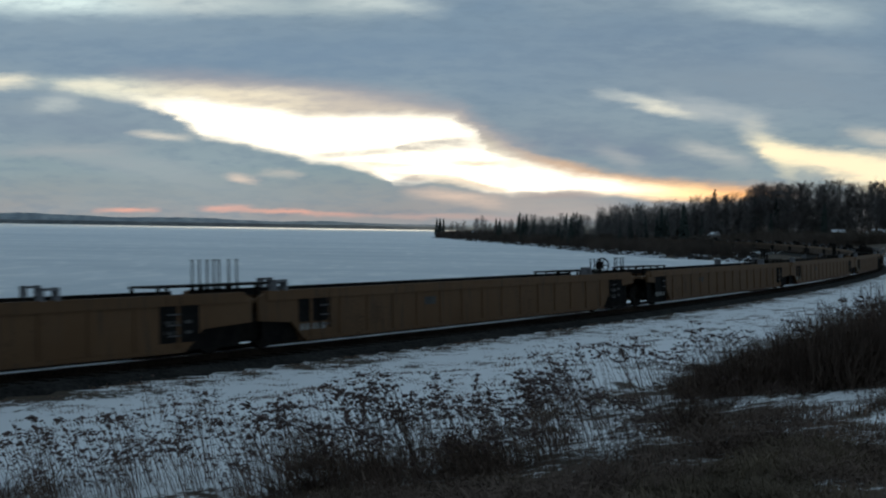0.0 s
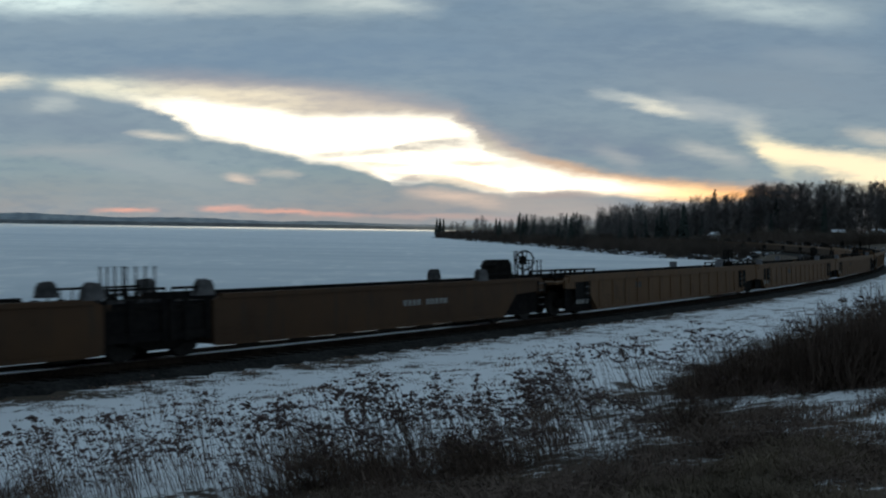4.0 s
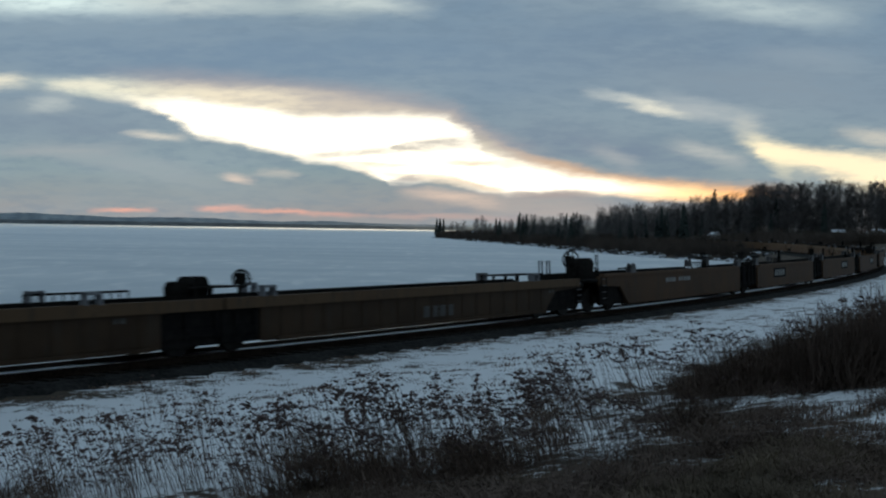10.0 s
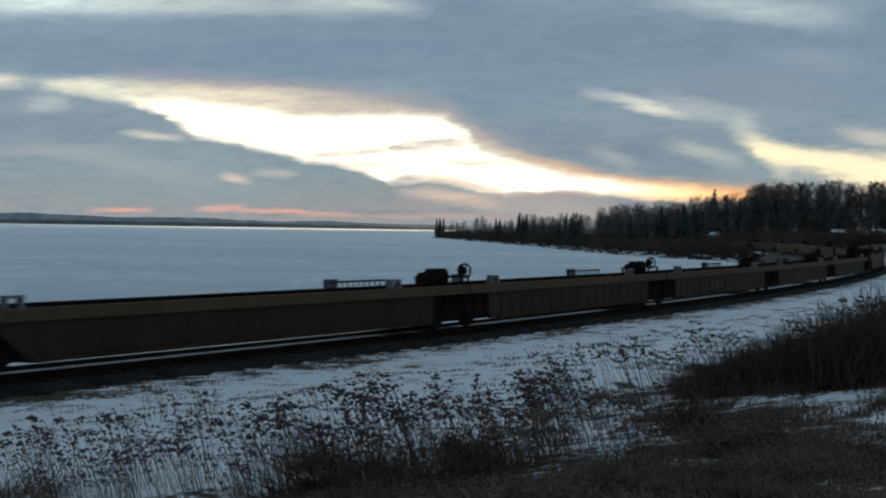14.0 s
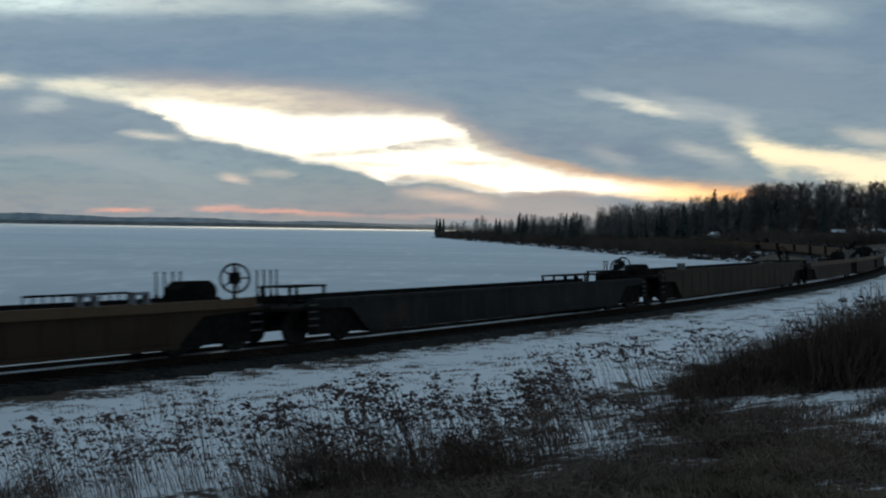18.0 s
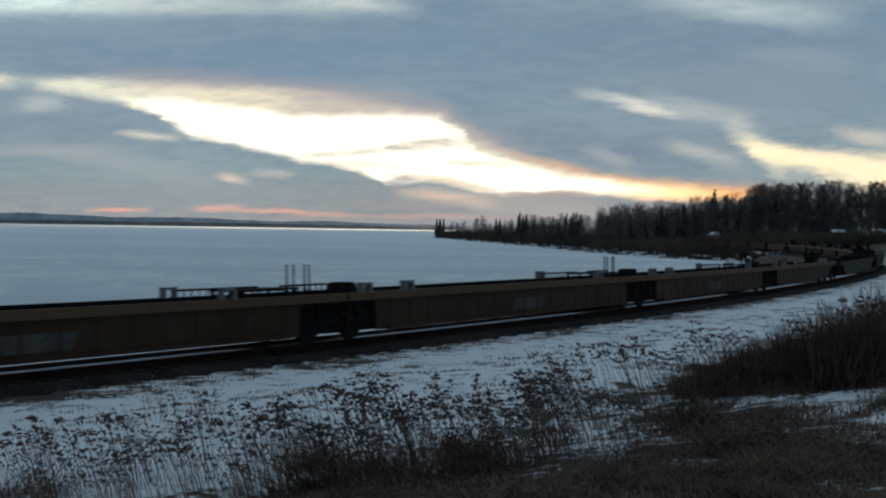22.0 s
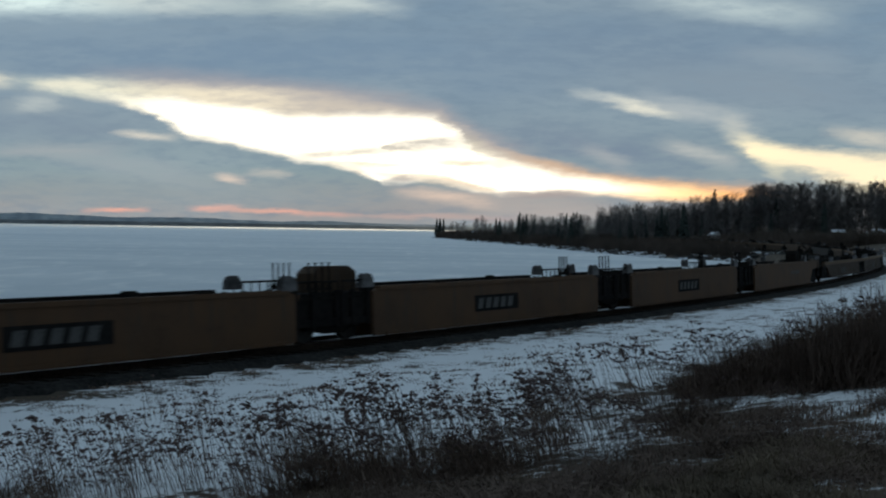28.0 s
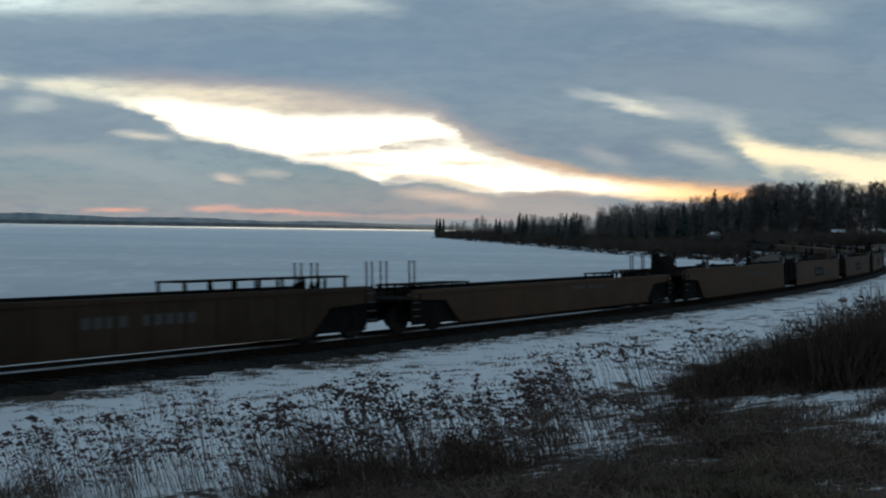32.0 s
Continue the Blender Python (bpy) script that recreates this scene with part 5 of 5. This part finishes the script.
    # brush on the shore bank
    shapes = [brush_soup(2.6, rng, 26, 1.6) for k in range(5)]
    spots = []
    for i in range(3000):
        y = 216 + 470 * rng.random() ** 1.5
        x = shore_x(max(y, 227)) + rng.uniform(1.0, 42) * (1 if y < 420 else 0.6)
        d = track_offset(x, y)
        if -4.5 < d < 4.0 or x > 150:
            continue
        h = rng.uniform(0.6, 1.5)
        spots.append((x, y, ground_z(x, y), h, h, rng.uniform(0, 6.28), rng.randrange(5)))
    for i in range(1500):
        y = rng.uniform(330, 684)
        x = shore_x(y) + rng.uniform(2.0, 22)
        h = rng.uniform(0.7, 1.7)
        spots.append((x, y, ground_z(x, y), h * 1.5, h, rng.uniform(0, 6.28), rng.randrange(5)))
    for i in range(900):
        x, y = rng.uniform(70, 190), rng.uniform(150, 330)
        d = track_offset(x, y)
        if d < 6 or d > 120 or (x / y > 0.36 and y < 244):
            continue
        h = rng.uniform(0.35, 0.9)
        spots.append((x, y, ground_z(x, y), h, h, rng.uniform(0, 6.28), rng.randrange(5)))
    tagged(new("shore_brush", scatter_mesh("shore_brush", shapes, spots, M_BRUSH)), "brown leafless willow brush along the shore", "brush", kind="stuff")


plant_woods()


def shore_rubble():
    """Stones and broken ice heaped along the water's edge."""
    rng = random.Random(71)
    shapes = []
    for k in range(5):
        q = Soup()
        for i in range(4):
            q.blob((rng.uniform(-0.6, 0.6), rng.uniform(-0.4, 0.4), rng.uniform(0.0, 0.15)), rng.uniform(0.25, 0.6), rng.uniform(0.2, 0.5), rng.uniform(0.15, 0.4), rng.uniform(0, 6))
        shapes.append(q)
    for name, mat, n, near, far, label in (("shore_stones", M_STONE, 420, -1.4, 2.6, "dark stones along the frozen shoreline"),
                                           ("shore_ice", M_ROOFSNOW, 380, -2.6, 4.5, "snowy broken ice heaped along the shore")):
        spots = []
        for i in range(n):
            y = 205 + 475 * rng.random() ** 1.3
            x = shore_x(max(y, 200.0)) + rng.uniform(near, far)
            h = rng.uniform(0.45, 1.25)
            spots.append((x, y, max(LAKE_Z, ground_z(x, y)), h * 1.5, h, rng.uniform(0, 6.28), rng.randrange(5)))
        tagged(new(name, scatter_mesh(name, shapes, spots, mat)), label, "rubble", kind="stuff")


shore_rubble()


def cabin(x, y, w, d, h, turn, wall_mat, label):
    """A small gabled house with snow on its roof."""
    base = base_of("cabin", pose(x, y, ground_z(x, y) - 0.1, rz=turn))
    s = Soup()
    s.prism([(-w / 2, -0.4), (w / 2, -0.4), (w / 2, h), (0, h + w * 0.32), (-w / 2, h)], -d / 2, d / 2)
    part("wall", s, wall_mat, base)
    for sign in (-1, 1):
        q = Soup()
        m = 0.35
        a = [(sign * (w / 2 + m), h - m * 0.64 + 0.02), (0, h + w * 0.32 + 0.02), (0, h + w * 0.32 + 0.24), (sign * (w / 2 + m), h - m * 0.64 + 0.22)]
        q.prism(a if sign < 0 else a[::-1], -d / 2 - m, d / 2 + m)
        part("roof", q, M_ROOFSNOW, base, "snow-covered roof slope")
    for k, (dx, z) in enumerate(((-w * 0.22, h * 0.55), (w * 0.22, h * 0.55))):
        q = Soup()
        q.box(dx - 0.4, dx + 0.4, -d / 2 - 0.05, -d / 2 + 0.05, z - 0.5, z + 0.5)
        f = part("window", q, M_WHITEWALL, base)
        q = Soup()
        q.box(dx - 0.32, dx + 0.32, -d / 2 - 0.07, -d / 2 - 0.04, z - 0.42, z + 0.42)
        part("pane", q, M_GLASS, f, "dark window pane")
    return tagged(base, label, "cabin", "cabins among the trees")


cabin(72.5, 302.0, 1.8, 3.0, 3.3, 12, M_WHITEWALL, "small white gabled shed below the wood")
cabin(16.5, 590.0, 4.0, 5.0, 2.0, -20, M_DARKWALL, "dark lakeside cabin with a snowy roof")
cabin(43.0, 425.0, 3.0, 4.0, 1.8, 25, M_DARKWALL, "dark lakeside cabin with a snowy roof")
cabin(98.5, 282.0, 0.8, 2.6, 2.2, 80, M_DARKWALL, "long dark house with a snowy roof")


# ---------------------------------------------------------------- weeds in front of the lookout
def weed_stalk(rng, h, lean):
    """A bent stalk with a few shrivelled leaves; returns it and the points along it."""
    s = Soup()
    lx, ly = rng.gauss(-0.25 - 1.2 * lean, 0.9 * lean), rng.gauss(0, lean)
    pts = [Vector((lx * h * w ** 1.15, ly * h * w ** 1.15, h * w - 0.05 * (w == 0))) for w in (0.0, 0.22, 0.45, 0.66, 0.84, 0.95)]
    for k, p in enumerate(pts):
        r = 0.0056 - 0.0006 * k
        for i in range(3):
            s.v.append((p.x + r * math.cos(2.094 * i), p.y + r * math.sin(2.094 * i), p.z))
    for k in range(len(pts) - 1):
        for i in range(3):
            a, b = 3 * k + i, 3 * k + (i + 1) % 3
            s.f.append((a, b, b + 3, a + 3))
    for i in range(rng.randrange(1, 4)):
        k = rng.randrange(1, 5)
        root = 3 * k + rng.randrange(3)
        a = rng.uniform(0, 6.283)
        d = Vector((math.cos(a), math.sin(a), rng.uniform(-1.0, 0.3))) * rng.uniform(0.04, 0.10)
        q = Vector((-d.y, d.x, 0.02)).normalized() * rng.uniform(0.006, 0.011)
        p = pts[k]
        n = len(s.v)
        s.v += [tuple(p + d * 0.6 + q), tuple(p + d), tuple(p + d * 0.6 - q)]
        s.f += [(root, n, n + 1, n + 2)]
    return s, pts


def weed_head(rng, start, tip, r):
    """A side shoot that opens into a flat, lumpy seed head."""
    s = Soup()
    n = 7
    axis = (tip - start)
    neck = start + axis * 0.82
    for p, w in ((start, 0.0022), (neck, 0.0026)):
        for i in range(n):
            a = 2 * math.pi * i / n
            s.v.append((p.x + w * math.cos(a), p.y + w * math.sin(a), p.z))
    tilt = Vector((rng.gauss(0, 0.22), rng.gauss(0, 0.22), 0))
    for ring, (wide, up) in enumerate(((0.42, -0.42), (1.0, 0.0), (0.66, 0.15))):
        for i in range(n):
            a = 2 * math.pi * i / n + 0.3 * ring
            w = r * wide * rng.uniform(0.62, 1.3)
            dx, dy = w * math.cos(a), w * math.sin(a)
            s.v.append((tip.x + dx, tip.y + dy, tip.z + r * (up + rng.uniform(-0.16, 0.16)) + tilt.x * dx + tilt.y * dy))
    s.v.append((tip.x, tip.y, tip.z + 0.24 * r))
    for k in range(4):
        for i in range(n):
            a, b = n * k + i, n * k + (i + 1) % n
            s.f.append((a, b, b + n, a + n))
    for i in range(n):
        s.f.append((4 * n + i, 4 * n + (i + 1) % n, 5 * n))
    return s


weed_rng = random.Random(21)
WEEDS = []
for k in range(16):
    lean = 0.12 if k < 9 else 0.24
    stalk, pts = weed_stalk(weed_rng, 1.0, lean)
    heads = []
    spread = weed_rng.uniform(0.06, 0.13)
    for i in range(weed_rng.randrange(3, 8)):
        a = weed_rng.uniform(0, 6.283)
        q = spread * math.sqrt(weed_rng.random()) if i else 0.01
        drop = weed_rng.uniform(0.0, 0.05) + (0.12 if weed_rng.random() < 0.35 else 0.0)
        start = pts[-1] if drop < 0.08 else pts[-2]
        tip = Vector((start.x + q * math.cos(a), start.y + q * math.sin(a), 1.0 - drop))
        heads.append(weed_head(weed_rng, start - Vector((0, 0, 0.004)), tip, weed_rng.uniform(0.019, 0.040)))
    WEEDS.append((stalk, heads))
WEED_MESH = [(a.mesh("stalk", M_STALK), [b.mesh("flower_head", M_HEAD) for b in heads]) for a, heads in WEEDS]


def joined(soups):
    s = Soup()
    for q in soups:
        s.add(q.v, q.f)
    return s


def weed(x, y, h, which, turn):
    base = base_of("dry_weed", pose(x, y, ground_z(x, y) - 0.02, rz=math.degrees(turn)))
    base.scale = (h, h, h)
    part("stalk", WEED_MESH[which][0], M_STALK, base)
    for me in WEED_MESH[which][1]:
        part("flower_head", me, M_HEAD, base, "dark flat-topped seed head")
    return tagged(base, "tall dry brown weed with flat-topped seed heads", "weed", "dry weeds on the snowy bank")


def plant_weeds():
    rng = random.Random(33)
    spots = []

    def patch(n, x0, x1, y0, y1, h0, h1):
        """Clumps of stalks scattered over a stretch of the bank."""
        while n > 0:
            cx, cy, top = rng.uniform(x0, x1), rng.uniform(y0, y1), rng.uniform(h0, h1)
            for i in range(rng.randrange(3, 13)):
                spots.append((rng.gauss(cx, 0.09), rng.gauss(cy, 0.11), top * rng.uniform(0.72, 1.06)))
                n -= 1

    patch(130, -2.1, 0.2, 10.2, 12.2, 0.60, 0.92)
    patch(85, -0.4, 1.9, 10.8, 13.0, 0.52, 0.86)
    patch(22, 0.3, 1.3, 10.2, 11.8, 0.55, 0.80)
    patch(34, -4.4, -1.9, 10.2, 13.0, 0.42, 0.85)
    patch(16, 0.5, 1.4, 11.4, 13.4, 0.6, 0.9)
    patch(50, -3.4, -1.2, 8.7, 9.8, 0.35, 0.55)
    patch(30, -4.5, -2.7, 9.8, 12.2, 0.35, 0.62)
    patch(30, -4.2, -1.0, 12.6, 15.8, 0.45, 0.75)
    patch(26, 0.6, 2.6, 12.8, 16.5, 0.55, 0.95)
    patch(70, 2.2, 4.6, 14.4, 18.0, 0.60, 0.95)
    patch(70, 3.8, 7.6, 15.5, 20.0, 0.7, 1.2)
    patch(60, -3.9, -1.4, 9.0, 11.0, 0.42, 0.74)
    patch(260, -1.7, 1.9, 8.6, 10.8, 0.35, 0.68)
    patch(110, 1.4, 4.4, 9.2, 12.4, 0.26, 0.55)
    patch(45, -4.6, -2.2, 9.6, 12.0, 0.45, 0.80)
    patch(65, -4.4, -1.9, 8.8, 11.4, 0.42, 0.78)
    patch(230, -2.1, 1.3, 8.8, 10.6, 0.40, 0.72)
    rng.shuffle(spots)
    for x, y, h in spots[:290]:
        weed(x, y, h, rng.randrange(16), rng.uniform(-0.8, 0.8))
    rest = [(x, y, ground_z(x, y) - 0.02, h, h, rng.uniform(-0.5, 0.5), rng.randrange(16)) for x, y, h in spots[290:]]
    more = tagged(new("weed_stalks", scatter_mesh("weed_stalks", [a for a, _ in WEEDS], rest, M_STALK)), "crowded dry brown weed stalks on the bank", "weeds", kind="stuff")
    part("seed_heads", scatter_mesh("seed_heads", [joined(b) for _, b in WEEDS], rest, M_HEAD), M_HEAD, more, "dark flat-topped seed heads")


plant_weeds()


def tuft_soup(rng, blades=30, h=0.35, spread=0.12, wide=0.003, flat=1.0):
    s = Soup()
    for i in range(blades):
        a = rng.uniform(0, 6.283)
        foot = Vector((rng.gauss(0, spread * 0.5), rng.gauss(0, spread * 0.5 * flat), -0.03))
        lean = rng.uniform(0.1, 0.9)
        ln = h * rng.uniform(0.5, 1.0)
        mid = foot + Vector((math.cos(a) * lean * ln * 0.4, math.sin(a) * lean * ln * 0.4, ln * 0.6))
        tip = mid + Vector((math.cos(a) * lean * ln * 0.7, math.sin(a) * lean * ln * 0.7, ln * (0.4 - 0.5 * lean)))
        q = Vector((-math.sin(a), math.cos(a), 0)) * wide
        s.add([foot - q, foot + q, mid + q, mid - q, tip], [(0, 1, 2, 3), (3, 2, 4)])
    return s


def scrub_soup(rng, h=0.4, wide=0.22, stems=26):
    """A low twiggy clump, as dead ferns and brambles leave it."""
    s = Soup()
    for i in range(stems):
        a = rng.uniform(0, 6.283)
        foot = Vector((rng.gauss(0, wide * 0.4), rng.gauss(0, wide * 0.4), -0.04))
        lean = rng.uniform(0.1, 1.0)
        top = foot + Vector((math.cos(a) * lean * h * 0.7, math.sin(a) * lean * h * 0.7, h * rng.uniform(0.45, 1.0) * (1.1 - 0.5 * lean)))
        q = Vector((-math.sin(a), math.cos(a), 0)) * 0.004
        s.add([foot - q, foot + q, top], [(0, 1, 2)])
        for m in range(6):
            b = foot.lerp(top, rng.uniform(0.3, 1.0))
            d = Vector((rng.gauss(0, 1), rng.gauss(0, 1), rng.uniform(-0.4, 0.8))) * h * rng.uniform(0.08, 0.2)
            q = Vector((-d.y, d.x, 0.01)).normalized() * rng.uniform(0.003, 0.008)
            s.add([b - q, b + q, b + d], [(0, 1, 2)])
    return s


SCRUB_EDGE = [(-9.0, 4.0), (-1.8, 8.4), (-0.9, 9.2), (-0.2, 9.6), (0.5, 9.3), (1.0, 8.9), (2.0, 9.2), (2.7, 10.2), (4.0, 10.2), (9.0, 10.0)]
SNOW_HOLES = [(3.5, 10.6, 0.85, 0.32), (2.85, 7.3, 0.42, 0.42), (0.95, 7.15, 0.30, 0.14), (2.35, 10.4, 0.30, 0.15)]


def scrub_cover(x, y):
    """How thickly the near bank is overgrown, 0 to 1."""
    edge = ramp(x, SCRUB_EDGE) + 1.1 * noise.noise(Vector((x * 1.1, y * 0.5, 2.0)))
    c = min(1.0, max(0.0, (edge - y) / 1.0))
    for hx, hy, a, b in SNOW_HOLES:
        r = math.hypot((x - hx) / a, (y - hy) / b) + 0.5 * noise.noise(Vector((x * 3.0, y * 3.0, 7.0)))
        c *= min(1.0, max(0.0, (r - 0.8) / 0.5))
    return c


def plant_grass():
    rng = random.Random(44)
    shapes = [tuft_soup(rng, 26, 0.24, 0.20, 0.0035) for k in range(8)]
    spots = []
    # rank dead grass on the near bank
    for i in range(15000):
        y = 6.2 + 6.8 * rng.random() ** 0.9
        x = rng.uniform(-0.42, 0.46) * y
        thick = noise.noise(Vector((x * 0.9, y * 0.7, 9.0)))
        if rng.random() > scrub_cover(x, y) * (0.62 + 1.0 * thick):
            continue
        h = rng.uniform(0.35, 1.0) * (0.72 + 0.9 * thick)
        spots.append((x, y, ground_z(x, y) - 0.01, h * 1.3, h, rng.uniform(0, 6.28), rng.randrange(8)))
    tagged(new("dead_grass", scatter_mesh("dead_grass", shapes, spots, M_DRYGRASS)), "rank dead brown grass on the near bank", "grass", kind="stuff")
    # twiggy scrub among it, thinning out over the snow
    shapes = [scrub_soup(rng, 0.4, rng.uniform(0.16, 0.30)) for k in range(8)]
    spots = []
    for i in range(5200):
        y = 6.2 + 12.5 * rng.random()
        x = rng.uniform(-0.42, 0.46) * y
        thick = noise.noise(Vector((x * 0.8, y * 0.8, 19.0)))
        loose = 0.05 * (x > -2.2) * (y < 15) + 0.24 * (x > 1.6) * (y < 13.2) + 0.30 * (x > 2.3) * (y < 13.0) + 0.5 * (y > 14.3) * (x > 2.2 + 0.3 * (18 - y))
        if rng.random() > max(0.95 * scrub_cover(x, y), loose) * (0.7 + 1.5 * thick):
            continue
        h = rng.uniform(0.4, 1.0) * (0.8 + 0.8 * thick)
        spots.append((x, y, ground_z(x, y) - 0.01, h, h, rng.uniform(0, 6.28), rng.randrange(8)))
    tagged(new("low_scrub", scatter_mesh("low_scrub", shapes, spots, M_THICKET)), "low tangled brown scrub on the near bank", "scrub", kind="stuff")
    # small dark tussocks that break through the snow, in drifts along the slope
    small = [tuft_soup(rng, 30, 0.10, 0.34, 0.007, 0.4) for k in range(6)]
    spots = []
    for i in range(12000):
        y = rng.uniform(11.0, 75.0)
        x = rng.uniform(-0.44, 0.44) * y
        d = track_offset(x, y)
        if d < 2.1 or d > 13.5:
            continue
        thick = noise.noise(Vector((x * 0.8 + y * 0.5, d * 1.6, 4.0)))
        margin = max(0.0, 1.0 - (d - 2.1) / 1.6)
        if rng.random() > 0.32 + 1.3 * thick + 0.6 * margin:
            continue
        h = rng.uniform(0.5, 1.35)
        spots.append((x, y, ground_z(x, y) - 0.01, h * (1.0 + 0.4 * margin), h * (0.8 + 0.4 * margin), rng.uniform(-0.5, 0.9), rng.randrange(6)))
    for i in range(380):
        y = rng.uniform(11.5, 27.0)
        x = rng.uniform(-0.43, 0.16) * y
        d = track_offset(x, y)
        if d < 2.2 or rng.random() > 0.42 + 1.4 * noise.noise(Vector((x * 1.1, y * 0.9, 14.0))):
            continue
        h = rng.uniform(0.45, 1.25)
        spots.append((x, y, ground_z(x, y) - 0.01, h, h * rng.uniform(0.7, 1.5), rng.uniform(-0.5, 0.9), rng.randrange(6)))
    for i in range(170):
        x, y = rng.uniform(2.4, 4.9), rng.uniform(9.6, 12.8)
        h = rng.uniform(0.5, 1.3)
        spots.append((x, y, ground_z(x, y) - 0.01, h, h * rng.uniform(0.7, 1.6), rng.uniform(-0.5, 0.9), rng.randrange(6)))
    tagged(new("snow_tussocks", scatter_mesh("snow_tussocks", small, spots, M_STALK)), "small dark tussocks breaking through the snow", "grass", kind="stuff")


plant_grass()


def thicket(x, y, h, wide, seed, label):
    rng = random.Random(seed)
    base = base_of("thicket", pose(x, y, ground_z(x, y)))
    s, t = Soup(), Soup()
    for i in range(90):
        a = rng.uniform(0, 6.283)
        r = wide * math.sqrt(rng.random())
        foot = Vector((r * 0.7 * math.cos(a), r * 0.7 * math.sin(a), -0.2))
        top = foot + Vector((rng.gauss(0, 0.28), rng.gauss(0, 0.28), h * rng.uniform(0.55, 1.05) * (1 - 0.25 * (r / wide) ** 2)))
        mid = foot.lerp(top, 0.55) + Vector((rng.gauss(0, 0.05), rng.gauss(0, 0.05), 0))
        s.rod(foot, mid, 0.006, 0.0045, 4, False)
        s.rod(mid, top, 0.0045, 0.002, 3, False)
        for m in range(30):
            b = (foot.lerp(mid, rng.uniform(0.3, 1.0)) if rng.random() < 0.45 else mid.lerp(top, rng.random()))
            d = Vector((rng.gauss(0, 0.8), rng.gauss(0, 0.8), rng.uniform(-0.1, 0.9))) * rng.uniform(0.06, 0.22)
            q = Vector((-d.y, d.x, 0.02)).normalized() * 0.0036
            t.add([b - q, b + q, b + d], [(0, 1, 2), (2, 1, 0)])
    part("stem", s, M_THICKET, base)
    part("crown", t, M_THICKET, base)
    return tagged(base, label, "shrub", "leafless shrubs on the bank")


def plant_thickets():
    rng = random.Random(8)
    for i in range(70):
        w = i / 69
        ratio = 0.225 + 0.21 * w ** 0.85
        y = rng.uniform(15.2, 20.5) - 1.2 * w
        x = ratio * y
        tall = 0.34 + 0.66 * min(1.0, (ratio - 0.225) / 0.13)
        thicket(x, y, rng.uniform(0.9, 1.5) * tall, rng.uniform(0.40, 0.8), 100 + i, "dense leafless brown thicket on the snowy bank")
    for x, y, h, w in ((2.45, 11.1, 0.66, 0.12), (-1.3, 11.6, 0.5, 0.2), (0.3, 11.5, 0.5, 0.25), (-0.6, 10.6, 0.45, 0.3),
                       (-1.1, 9.6, 0.35, 0.3), (-0.3, 9.3, 0.4, 0.4), (1.6, 9.6, 0.3, 0.3), (0.2, 9.3, 0.35, 0.3), (-4.0, 10.6, 0.4, 0.3)):
        thicket(x, y, h, w, int(x * 10 + 60), "small leafless brown shrub among dry weeds")
    for i in range(4):
        x = -1.5 + 2.6 * (i + rng.random()) / 4
        y = rng.uniform(8.9, 10.4)
        thicket(x, y, rng.uniform(0.30, 0.55), rng.uniform(0.16, 0.30), 300 + i, "small leafless brown shrub among dry weeds")


plant_thickets()

motions()
